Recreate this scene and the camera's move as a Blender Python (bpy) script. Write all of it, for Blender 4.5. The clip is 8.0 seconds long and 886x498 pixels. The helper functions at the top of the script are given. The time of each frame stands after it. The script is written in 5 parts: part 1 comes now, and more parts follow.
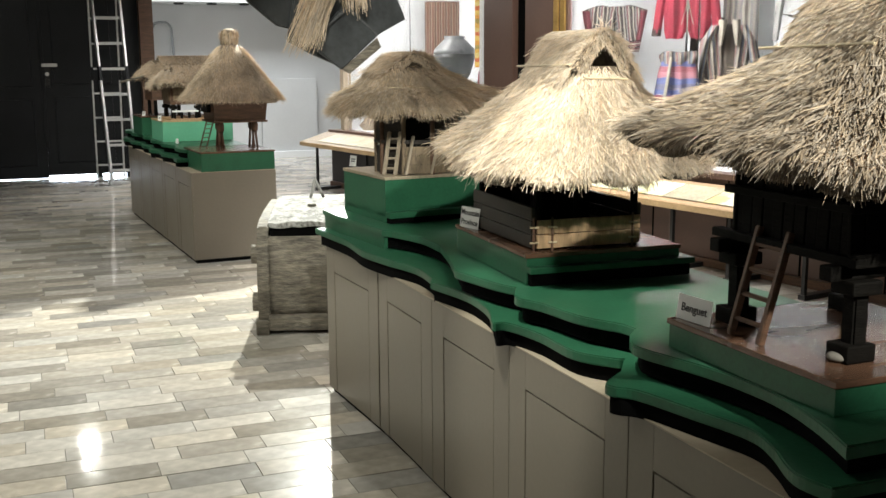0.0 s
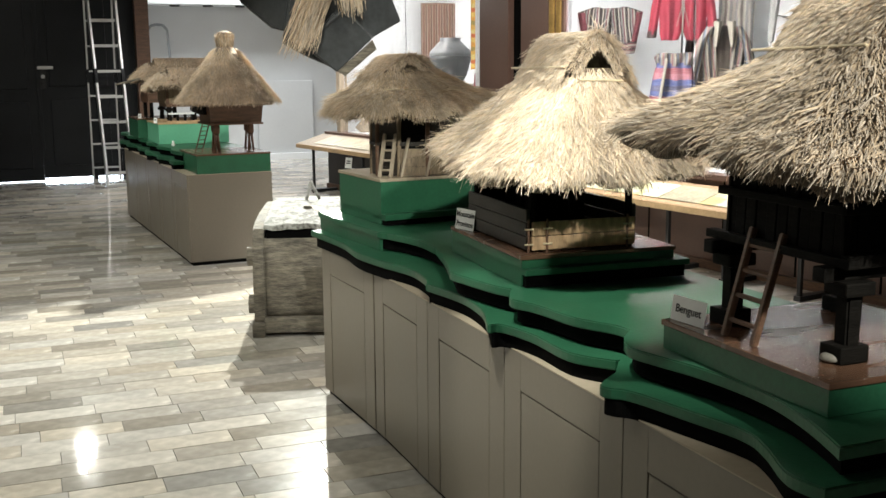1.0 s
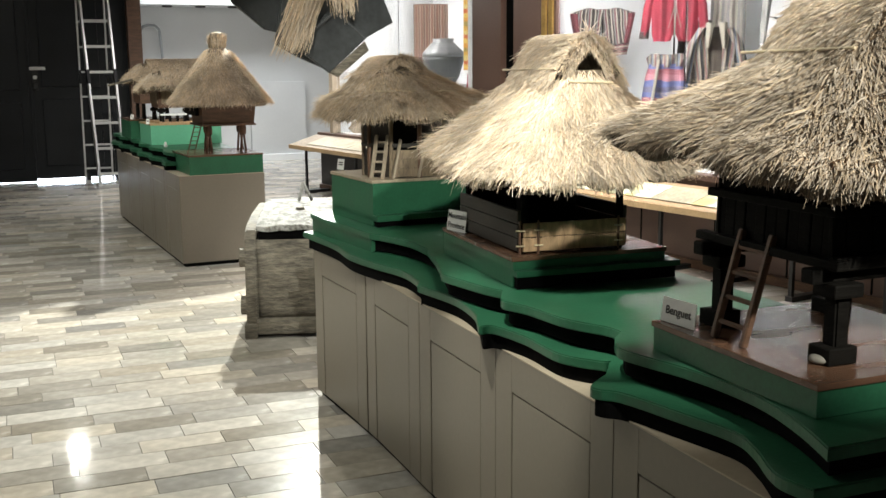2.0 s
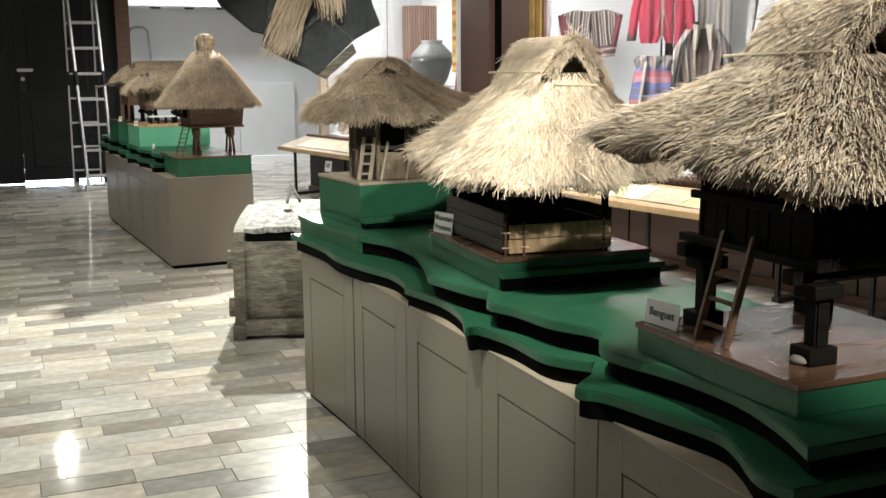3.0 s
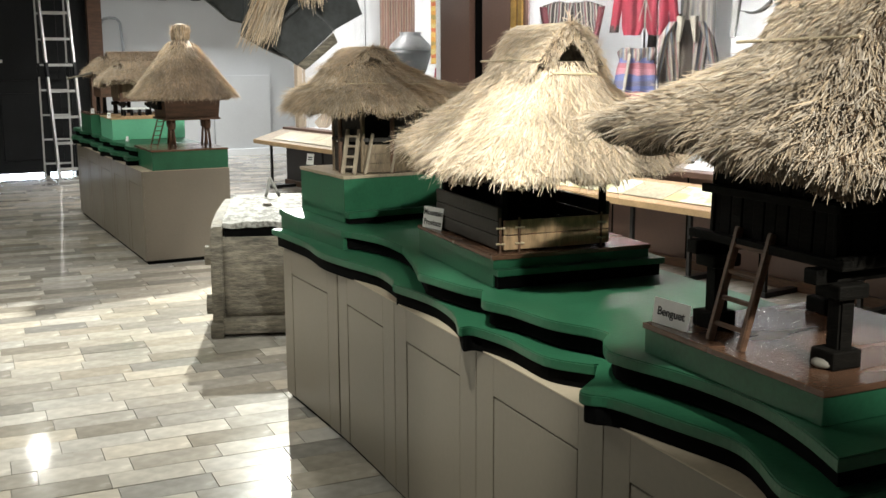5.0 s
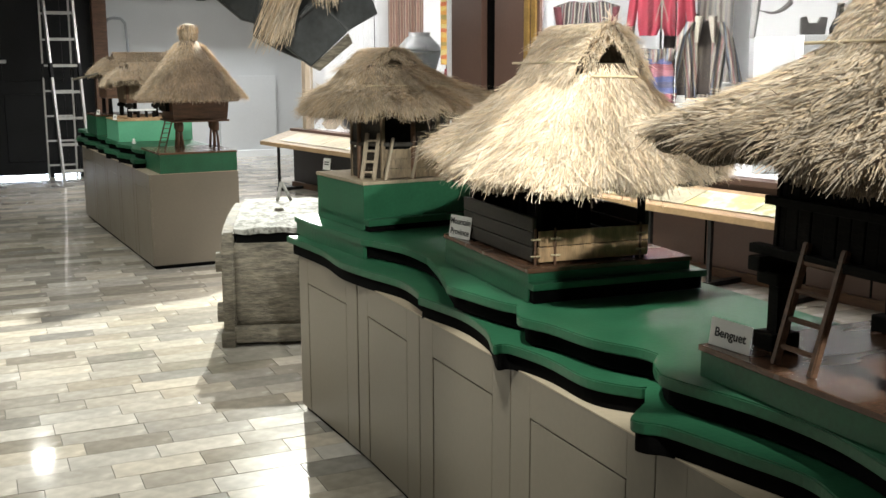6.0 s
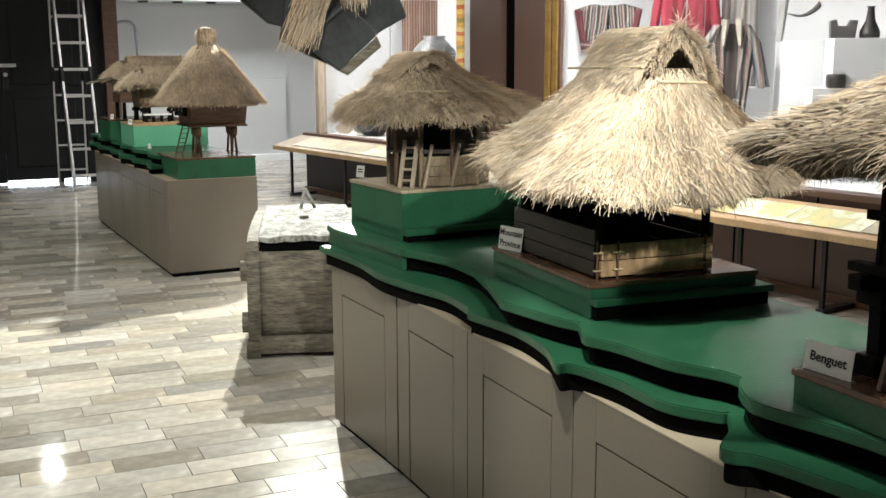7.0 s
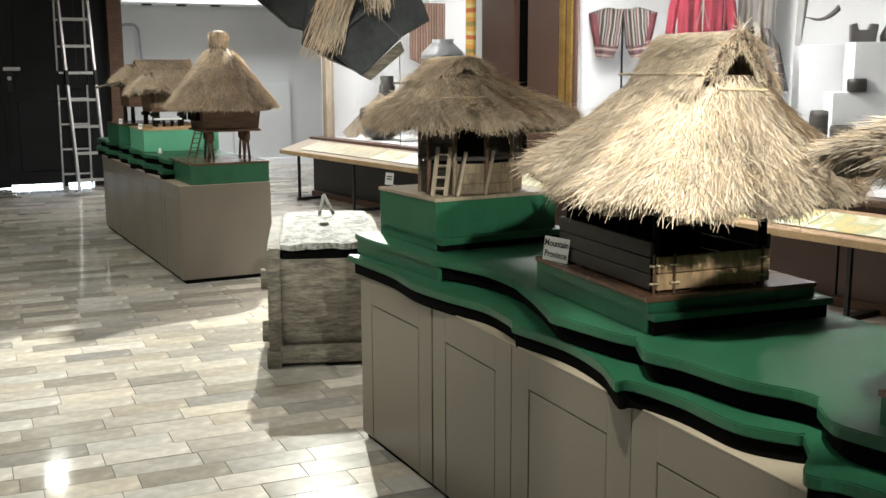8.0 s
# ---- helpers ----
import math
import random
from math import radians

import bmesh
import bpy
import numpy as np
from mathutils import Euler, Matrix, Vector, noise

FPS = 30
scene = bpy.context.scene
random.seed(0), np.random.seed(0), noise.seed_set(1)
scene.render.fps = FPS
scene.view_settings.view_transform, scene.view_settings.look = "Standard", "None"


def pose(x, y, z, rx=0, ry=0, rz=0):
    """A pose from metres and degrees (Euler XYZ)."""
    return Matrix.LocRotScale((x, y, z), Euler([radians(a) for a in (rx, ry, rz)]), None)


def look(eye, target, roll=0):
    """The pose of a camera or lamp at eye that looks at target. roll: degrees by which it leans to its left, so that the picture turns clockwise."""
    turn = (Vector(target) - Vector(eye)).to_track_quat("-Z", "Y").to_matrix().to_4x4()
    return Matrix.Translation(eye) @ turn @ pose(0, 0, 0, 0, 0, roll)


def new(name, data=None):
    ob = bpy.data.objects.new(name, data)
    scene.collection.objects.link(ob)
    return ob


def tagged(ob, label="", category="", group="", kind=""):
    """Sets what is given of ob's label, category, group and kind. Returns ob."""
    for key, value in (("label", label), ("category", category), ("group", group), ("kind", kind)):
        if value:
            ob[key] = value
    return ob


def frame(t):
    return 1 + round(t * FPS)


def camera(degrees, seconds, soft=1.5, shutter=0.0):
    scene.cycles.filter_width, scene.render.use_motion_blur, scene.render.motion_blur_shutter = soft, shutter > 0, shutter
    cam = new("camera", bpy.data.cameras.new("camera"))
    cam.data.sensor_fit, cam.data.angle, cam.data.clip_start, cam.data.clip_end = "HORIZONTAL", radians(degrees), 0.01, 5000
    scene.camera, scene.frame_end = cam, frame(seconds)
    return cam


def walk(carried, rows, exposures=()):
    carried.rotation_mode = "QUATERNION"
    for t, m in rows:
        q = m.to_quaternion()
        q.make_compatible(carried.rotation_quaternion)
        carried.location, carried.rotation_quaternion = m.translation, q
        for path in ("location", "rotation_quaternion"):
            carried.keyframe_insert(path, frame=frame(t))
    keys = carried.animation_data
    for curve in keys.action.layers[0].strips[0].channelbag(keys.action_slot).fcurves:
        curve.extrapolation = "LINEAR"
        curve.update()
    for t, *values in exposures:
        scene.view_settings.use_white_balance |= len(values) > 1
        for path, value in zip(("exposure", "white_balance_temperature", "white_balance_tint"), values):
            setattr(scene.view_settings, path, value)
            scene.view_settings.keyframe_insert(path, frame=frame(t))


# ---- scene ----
cam = camera(45.8, 8.0)
PATH = [
    (0, (0.228, 0.355, 1.372), (0.958, 2.183, 1.022), -0.3),
    (0.5, (0.233, 0.356, 1.372), (0.965, 2.184, 1.025), -0.3),
    (1, (0.232, 0.351, 1.373), (0.968, 2.178, 1.026), -0.4),
    (1.5, (0.233, 0.35, 1.375), (0.974, 2.175, 1.028), -0.4),
    (3, (0.241, 0.33, 1.381), (1.006, 2.145, 1.037), -0.4),
    (3.5, (0.241, 0.327, 1.383), (1.019, 2.137, 1.038), -0.4),
    (4, (0.244, 0.343, 1.38), (1.039, 2.144, 1.031), -0.4),
    (5.5, (0.246, 0.544, 1.363), (1.056, 2.337, 1.006), -0.2),
    (6, (0.24, 0.63, 1.37), (1.045, 2.425, 1.015), -0.2),
    (6.5, (0.219, 0.721, 1.371), (1.02, 2.519, 1.019), -0.2),
    (7, (0.17, 0.8, 1.374), (0.972, 2.598, 1.025), -0.2),
    (7.5, (0.124, 0.883, 1.384), (0.93, 2.681, 1.037), -0.2),
    (8, (0.087, 0.93, 1.383), (0.896, 2.726, 1.039), -0.2),
]
walk(cam, [(t, look(eye, target, roll)) for t, eye, target, roll in PATH], [(0, 0.0), (5.5, 0.0), (7, -0.06), (8, -0.12)])


# ---- light ----
world = bpy.data.worlds.new("world")
scene.world = world
world.use_nodes = True
world.node_tree.nodes["Background"].inputs[0].default_value = (0.75, 0.85, 1.0, 1)
world.node_tree.nodes["Background"].inputs[1].default_value = 0.25
scene.view_settings.exposure = 0.0


def spot(name, at, to, watts, degrees, size=0.03, color=(1.0, 0.93, 0.83), blend=0.3):
    lamp = bpy.data.lights.new(name, "SPOT")
    lamp.energy, lamp.spot_size, lamp.spot_blend, lamp.shadow_soft_size, lamp.color = watts, radians(degrees), blend, size, color
    ob = new(name, lamp)
    ob.matrix_world = look(at, to)
    return ob


def area(name, at, to, watts, sx, sy, color=(1.0, 0.95, 0.88)):
    lamp = bpy.data.lights.new(name, "AREA")
    lamp.shape, lamp.size, lamp.size_y, lamp.energy, lamp.color = "RECTANGLE", sx, sy, watts, color
    ob = new(name, lamp)
    ob.matrix_world = look(at, to)
    return ob


# track spots under the ceiling
NEUTRAL = (0.965, 0.98, 0.885)
spot("spot_front", (0.44, -0.8, 3.3), (1.82, 3.3, 1.47), 860, 23, 0.025, NEUTRAL, 0.4)
spot("spot_back", (2.75, 9.5, 3.2), (0.8, 4.6, 0.0), 2300, 38, 0.04, NEUTRAL, 0.15)
spot("spot_top", (1.55, -0.8, 2.95), (1.85, 1.87, 1.4), 700, 26, 0.03, NEUTRAL, 0.5)
spot("spot_cape", (0.9, 3.2, 3.2), (1.66, 4.95, 1.45), 270, 32, 0.03, NEUTRAL, 0.6)
spot("spot_side", (0.5, 2.12, 3.3), (1.62, 2.72, 0.77), 400, 22, 0.03, NEUTRAL, 0.5)
spot("spot_door", (0.74, 13.2, 3.25), (0.6, 9.0, 0.0), 45, 100, 0.1, NEUTRAL, 0.5)
spot("spot_far", (0.7, 5.6, 3.2), (1.57, 9.8, 1.2), 370, 34, 0.03, NEUTRAL, 0.8)
# unseen area fills under the ceiling, added to brighten the hall and the recess
area("hall_light", (-0.9, 6.6, 3.35), (-0.9, 6.6, 0), 112, 1.0, 4.5, NEUTRAL)
area("recess_light", (3.4, 14.6, 3.35), (3.4, 14.9, 0), 118, 1.6, 0.6, (0.95, 0.98, 1.0))
# lamps inside the two show cases, behind the header
area("case_light_near", (4.55, 6.55, 2.9), (5.3, 6.7, 0.9), 255, 0.3, 3.6, (1.0, 0.98, 0.95))
area("case_light_far", (3.75, 11.0, 2.9), (4.6, 11.2, 0.9), 190, 0.3, 2.4, (1.0, 0.98, 0.95))


# ---- materials ----
def material(name, color, rough=0.6, metal=0.0, vary=0.15, scale=8.0, bump=0.1, fine=60.0, stretch=(1, 1, 1), random=0.0, island=0.0, coords="Object", dark=None, gloss=0.5, tinge=0.25, span=(0.3, 0.7)):
    """Colour with coarse and fine variation; random: by object, island: by loose piece."""
    m = bpy.data.materials.new(name)
    m.use_nodes = True
    nt = m.node_tree
    n, l = nt.nodes, nt.links
    bsdf = n["Principled BSDF"]
    tc = n.new("ShaderNodeTexCoord")
    mp = n.new("ShaderNodeMapping")
    mp.inputs["Scale"].default_value = stretch
    l.new(tc.outputs[coords], mp.inputs[0])
    big = n.new("ShaderNodeTexNoise")
    big.inputs["Scale"].default_value, big.inputs["Detail"].default_value = scale, 6
    small = n.new("ShaderNodeTexNoise")
    small.inputs["Scale"].default_value, small.inputs["Detail"].default_value = fine, 4
    l.new(mp.outputs[0], big.inputs["Vector"])
    l.new(mp.outputs[0], small.inputs["Vector"])
    ramp = n.new("ShaderNodeValToRGB")
    lo = dark or tuple(c * (1 - vary) ** 2 for c in color)
    hi = tuple(min(1, c * (1 + vary)) for c in color)
    ramp.color_ramp.elements[0].position, ramp.color_ramp.elements[1].position = span
    ramp.color_ramp.elements[0].color, ramp.color_ramp.elements[1].color = (*lo, 1), (*hi, 1)
    mixf = n.new("ShaderNodeMath")
    mixf.operation = "MULTIPLY_ADD"
    mixf.inputs[1].default_value, mixf.inputs[2].default_value = 0.4, 0.0
    l.new(small.outputs[0], mixf.inputs[0])
    add = n.new("ShaderNodeMath")
    add.operation = "MULTIPLY_ADD"
    add.inputs[1].default_value = 0.6
    l.new(big.outputs[0], add.inputs[0])
    l.new(mixf.outputs[0], add.inputs[2])
    l.new(add.outputs[0], ramp.inputs[0])
    out = ramp.outputs[0]
    if random or island:
        src = n.new("ShaderNodeObjectInfo") if random else n.new("ShaderNodeNewGeometry")
        hsv = n.new("ShaderNodeHueSaturation")
        rng = n.new("ShaderNodeMapRange")
        amt = random or island
        rng.inputs[3].default_value, rng.inputs[4].default_value = 1 - amt, 1 + amt
        l.new(src.outputs["Random" if random else "Random Per Island"], rng.inputs[0])
        l.new(rng.outputs[0], hsv.inputs["Value"])
        tint, spread = n.new("ShaderNodeMath"), n.new("ShaderNodeMapRange")
        tint.operation = "PINGPONG"
        tint.inputs[1].default_value = 0.09
        l.new(src.outputs["Random" if random else "Random Per Island"], tint.inputs[0])
        spread.inputs[2].default_value, spread.inputs[3].default_value, spread.inputs[4].default_value = 0.09, 1 - tinge, 1 + tinge
        l.new(tint.outputs[0], spread.inputs[0])
        l.new(spread.outputs[0], hsv.inputs["Saturation"])
        l.new(out, hsv.inputs["Color"])
        out = hsv.outputs[0]
    l.new(out, bsdf.inputs["Base Color"])
    rr = n.new("ShaderNodeMapRange")
    rr.inputs[3].default_value, rr.inputs[4].default_value = max(0.02, rough - 0.1), min(1, rough + min(0.1, rough * 1.6))
    l.new(big.outputs[0], rr.inputs[0])
    l.new(rr.outputs[0], bsdf.inputs["Roughness"])
    bsdf.inputs["Metallic"].default_value = metal
    bsdf.inputs["Specular IOR Level"].default_value = gloss
    if bump:
        bp = n.new("ShaderNodeBump")
        bp.inputs["Strength"].default_value, bp.inputs["Distance"].default_value = bump, 0.01
        l.new(small.outputs[0], bp.inputs["Height"])
        l.new(bp.outputs[0], bsdf.inputs["Normal"])
    return m


M_TAUPE = material("taupe_paint", (0.195, 0.168, 0.131), 0.36, vary=0.05, scale=3, bump=0.02)
M_TAUPE_TOP = material("taupe_board", (0.42, 0.35, 0.26), 0.5, vary=0.08, scale=5, bump=0.03)
M_GREEN = material("green_paint", (0.025, 0.116, 0.059), 0.36, vary=0.16, scale=7, bump=0.06, fine=90, gloss=0.4)
M_MINT = material("mint_paint", (0.12, 0.4, 0.245), 0.45, vary=0.08, scale=4, bump=0.04)
M_BLACK = material("black_paint", (0.004, 0.004, 0.004), 0.8, vary=0.2, bump=0.05, gloss=0.03)
M_TRIM = material("brown_varnished_wood", (0.13, 0.068, 0.042), 0.25, vary=0.16, scale=4, stretch=(1, 4, 1), bump=0.02)
M_EDGE = material("light_wood_edge", (0.42, 0.29, 0.15), 0.5, vary=0.2, scale=6, stretch=(9, 1, 1), bump=0.05)
M_DARKWOOD = material("smoked_wood", (0.007, 0.006, 0.005), 0.65, vary=0.45, scale=10, stretch=(1, 1, 6), bump=0.25, gloss=0.08)
M_BROWNWOOD = material("brown_wood", (0.12, 0.06, 0.033), 0.55, vary=0.35, scale=10, stretch=(1, 1, 6), bump=0.15)
M_SIDEWOOD = material("dark_brown_plank", (0.03, 0.022, 0.015), 0.6, vary=0.4, scale=10, stretch=(1, 6, 1), bump=0.2)
M_GREYPLANK = material("grey_brown_plank", (0.2, 0.145, 0.09), 0.65, vary=0.4, scale=14, stretch=(5, 5, 1), bump=0.2)
M_PALEWOOD = material("pale_wood", (0.43, 0.28, 0.155), 0.6, vary=0.3, scale=12, stretch=(6, 1, 1), bump=0.15)
M_GREYWOOD = material("weathered_wood", (0.15, 0.13, 0.1), 0.75, vary=0.55, scale=9, stretch=(1, 1, 4), bump=0.7, fine=30)
M_LID = material("worn_pale_wood", (0.26, 0.256, 0.24), 0.8, vary=0.2, scale=17, bump=0.8, fine=60, dark=(0.09, 0.086, 0.076), span=(0.42, 0.55))
M_STRAW = material("golden_straw", (0.6, 0.485, 0.366), 0.7, vary=0.2, scale=9, bump=0, island=0.27, gloss=0.12)
M_STRAW_GREY = material("aged_straw", (0.48, 0.385, 0.292), 0.75, vary=0.3, scale=9, bump=0, island=0.32, gloss=0.12)
M_STRAW_BROWN = material("brown_straw", (0.55, 0.435, 0.32), 0.75, vary=0.3, scale=9, bump=0, island=0.32, gloss=0.12)
# under-layer darker than the straw: shade of gaps and eaves is in the colour
M_THATCH_SHADE = material("thatch_under_shade", (0.15, 0.11, 0.075), 0.85, vary=0.4, scale=30, bump=0.5)
M_BAMBOO = material("bamboo", (0.58, 0.47, 0.31), 0.45, vary=0.25, scale=20, bump=0.05)
M_WHITE = material("white_wall_paint", (0.75, 0.77, 0.78), 0.6, vary=0.03, scale=2, bump=0.03)
M_GREYWALL = material("grey_wall_paint", (0.52, 0.53, 0.53), 0.6, vary=0.05, scale=1.5, bump=0.04)
M_CEIL = material("ceiling_paint", (0.5, 0.5, 0.49), 0.8, vary=0.04, scale=2, bump=0.03)
M_BROWNWALL = material("brown_case_panel", (0.1, 0.057, 0.042), 0.4, vary=0.1, scale=3, bump=0.03)
# far case base in a darker brown: its shade is in the colour
M_PANEL_SHADED = material("shaded_case_panel", (0.025, 0.02, 0.017), 0.5, vary=0.25, scale=3, stretch=(1, 6, 1), bump=0.05, gloss=0.3)
# cape seams in lighter leather, the highlight along the edges painted in
M_SEAM = material("leather_seam_highlight", (0.07, 0.072, 0.075), 0.45, vary=0.3, scale=20, bump=0.1)
M_DOOR = material("black_door_paint", (0.007, 0.008, 0.01), 0.4, vary=0.3, scale=3, bump=0.05, gloss=0.25)
M_GOLD = material("gilded_frame", (0.5, 0.32, 0.1), 0.35, 0.7, vary=0.2, scale=10, bump=0.05)
M_ALU = material("aluminium", (0.6, 0.6, 0.6), 0.35, 0.8, vary=0.08, scale=6, bump=0.02)
M_STEEL = material("dark_steel", (0.03, 0.03, 0.03), 0.4, 0.6, vary=0.2, bump=0.03)
M_PAPER = material("white_card", (0.8, 0.8, 0.78), 0.5, vary=0.03, scale=5, bump=0.01)
M_INK = material("black_ink", (0.015, 0.015, 0.018), 0.6, vary=0.1, bump=0)
M_TILE = material("polished_stone_tile", (0.485, 0.447, 0.393), 0.24, vary=0.13, scale=11, bump=0.04, fine=24, gloss=0.03, random=0.36, tinge=0.36)
M_TILE_FAR = material("polished_stone_tiles", (0.485, 0.447, 0.393), 0.24, vary=0.13, scale=11, bump=0.04, fine=24, gloss=0.03, island=0.36, tinge=0.36)
for m in (M_TILE, M_TILE_FAR):
    m.node_tree.nodes["Principled BSDF"].inputs["Coat Weight"].default_value = 0.6
    m.node_tree.nodes["Principled BSDF"].inputs["Coat Roughness"].default_value = 0.07
M_GROUT = material("grout", (0.19, 0.175, 0.15), 0.7, vary=0.2, scale=30)


def map_print():
    """A printed map: patches of white, yellow and pale green between fine dark lines."""
    m = bpy.data.materials.new("map_sheet")
    m.use_nodes = True
    n, l = m.node_tree.nodes, m.node_tree.links
    tc, nz, vo, ramp, lines, mix = (n.new(k) for k in ("ShaderNodeTexCoord", "ShaderNodeTexNoise", "ShaderNodeTexVoronoi", "ShaderNodeValToRGB", "ShaderNodeValToRGB", "ShaderNodeMix"))
    nz.inputs["Scale"].default_value, nz.inputs["Detail"].default_value, vo.inputs["Scale"].default_value = 6.0, 6, 26.0
    vo.feature = "DISTANCE_TO_EDGE"
    l.new(tc.outputs["Object"], nz.inputs["Vector"])
    l.new(tc.outputs["Object"], vo.inputs["Vector"])
    e = ramp.color_ramp.elements
    for pos, c in ((0.42, (0.6, 0.58, 0.34)), (0.5, (0.7, 0.68, 0.56)), (0.58, (0.44, 0.46, 0.24))):
        e.new(pos).color = (*c, 1)
    e[0].position, e[-1].position = 0.3, 0.7
    e[0].color, e[-1].color = (0.66, 0.64, 0.56, 1), (0.64, 0.5, 0.2, 1)
    lines.color_ramp.elements[0].color, lines.color_ramp.elements[1].position = (0.35, 0.3, 0.2, 1), 0.03
    mix.data_type, mix.blend_type = "RGBA", "MULTIPLY"
    mix.inputs[0].default_value = 0.35
    l.new(nz.outputs[0], ramp.inputs[0]), l.new(vo.outputs[0], lines.inputs[0])
    l.new(ramp.outputs[0], mix.inputs[6]), l.new(lines.outputs[0], mix.inputs[7])
    l.new(mix.outputs[2], n["Principled BSDF"].inputs["Base Color"])
    n["Principled BSDF"].inputs["Roughness"].default_value = 0.35
    return m


M_MAP = map_print()
M_POT = material("dark_pottery", (0.045, 0.04, 0.036), 0.45, vary=0.3, scale=9, bump=0.1)
M_JAR = material("grey_glazed_jar", (0.23, 0.24, 0.245), 0.3, vary=0.15, scale=8, bump=0.05)
M_HIDE = material("black_leather", (0.046, 0.049, 0.051), 0.4, vary=0.3, scale=6, bump=0.06, fine=40)


# ---- mesh tools ----
def box(bm, x0, x1, y0, y1, z0, z1, bevel=0.0):
    g = bmesh.ops.create_cube(bm, size=1, matrix=Matrix.LocRotScale(((x0 + x1) / 2, (y0 + y1) / 2, (z0 + z1) / 2), None, (abs(x1 - x0), abs(y1 - y0), abs(z1 - z0))))
    if bevel:
        edges = {e for v in g["verts"] for e in v.link_edges}
        bmesh.ops.bevel(bm, geom=list(edges), offset=bevel, segments=2, affect="EDGES", profile=0.6)
    return bm


def prism(bm, pts, z0, z1, bevel=0.0):
    low = [bm.verts.new((x, y, z0)) for x, y in pts]
    top = [bm.verts.new((x, y, z1)) for x, y in pts]
    k = len(pts)
    faces = [bm.faces.new(top), bm.faces.new(low[::-1])]
    for i in range(k):
        faces.append(bm.faces.new((low[i], low[(i + 1) % k], top[(i + 1) % k], top[i])))
    bmesh.ops.recalc_face_normals(bm, faces=bm.faces)
    if bevel:
        rim = [e for e in bm.edges if all(v in top or v in low for v in e.verts) and (e.verts[0].co.z == e.verts[1].co.z)]
        bmesh.ops.bevel(bm, geom=rim, offset=bevel, segments=2, affect="EDGES")
    return bm


def rod(bm, a, b, r, r2=None, sides=8):
    a, b = Vector(a), Vector(b)
    d = b - a
    m = Matrix.Translation((a + b) / 2) @ d.to_track_quat("Z", "Y").to_matrix().to_4x4()
    bmesh.ops.create_cone(bm, cap_ends=True, segments=sides, radius1=r, radius2=r if r2 is None else r2, depth=d.length, matrix=m)
    return bm


def beam(bm, a, b, w, h, bevel=0.0):
    a, b = Vector(a), Vector(b)
    d = b - a
    m = Matrix.Translation((a + b) / 2) @ d.to_track_quat("Z", "Y").to_matrix().to_4x4() @ Matrix.Diagonal((w, h, d.length, 1))
    g = bmesh.ops.create_cube(bm, size=1, matrix=m)
    if bevel:
        bmesh.ops.bevel(bm, geom=list({e for v in g["verts"] for e in v.link_edges}), offset=bevel, segments=2, affect="EDGES")
    return bm


def lathe(bm, prof, sides=28):
    rings = []
    for r, z in prof:
        rings.append([bm.verts.new((r * math.cos(2 * math.pi * i / sides), r * math.sin(2 * math.pi * i / sides), z)) for i in range(sides)])
    for a, b in zip(rings, rings[1:]):
        for i in range(sides):
            bm.faces.new((a[i], a[(i + 1) % sides], b[(i + 1) % sides], b[i]))
    bm.faces.new(rings[0][::-1])
    bm.faces.new(rings[-1])
    bmesh.ops.recalc_face_normals(bm, faces=bm.faces)
    return bm


def mesh_of(name, bm, mat, smooth=False):
    me = bpy.data.meshes.new(name)
    bm.to_mesh(me)
    bm.free()
    me.materials.append(mat)
    if smooth:
        for p in me.polygons:
            p.use_smooth = True
    return me


def part(name, bm, mat, parent, label="", smooth=False):
    ob = new(name, mesh_of(name, bm, mat, smooth))
    ob.parent = parent
    if label:
        ob["label"] = label
    return ob


def single(name, bm, mat, label, category, group="", kind="", at=None, smooth=False):
    ob = new(name, mesh_of(name, bm, mat, smooth))
    if at is not None:
        ob.matrix_world = at
    return tagged(ob, label, category, group, kind)


def thing(name, at, label, category, group="", kind=""):
    ob = new(name)
    ob.empty_display_size = 0.1
    ob.matrix_world = at
    return tagged(ob, label, category, group, kind)


def B():
    return bmesh.new()


# ---- hall ----
WALL_TURN = 10.3                      # the show-case side stands askew to the aisle
CASE = pose(4.28, 5.68, 0, 0, 0, WALL_TURN)   # x into the case, y along it, away from the entrance


def structure(name, bm, mat, label, at=None):
    return single(name, bm, mat, label, "structure", kind="structure", at=at)


structure("ground_slab", box(B(), -4.2, 7.5, -3.2, 17.2, -0.12, -0.012), M_GROUT, "dark cement bed under the floor tiles")
structure("ceiling", box(B(), -4.2, 7.5, -3.2, 17.2, 3.4, 3.5), M_CEIL, "plain grey ceiling of the exhibition hall")
structure("wall_west", box(B(), -4.2, -4.0, -3.2, 17.2, -0.12, 3.4), M_GREYWALL, "plain grey wall")
structure("wall_south", box(B(), -4.0, 7.5, -3.2, -3.0, -0.12, 3.4), M_GREYWALL, "plain grey wall behind the entrance")
structure("wall_east", box(B(), 7.3, 7.5, -3.0, 17.2, -0.12, 3.4), M_GREYWALL, "plain grey wall")
structure("wall_north", box(B(), -4.0, 7.3, 16.9, 17.2, -0.12, 3.4), M_GREYWALL, "grey painted end wall of the hall")

M_POST = material("greyed_wood", (0.33, 0.27, 0.2), 0.6, vary=0.25, scale=8, stretch=(6, 6, 1), bump=0.1)
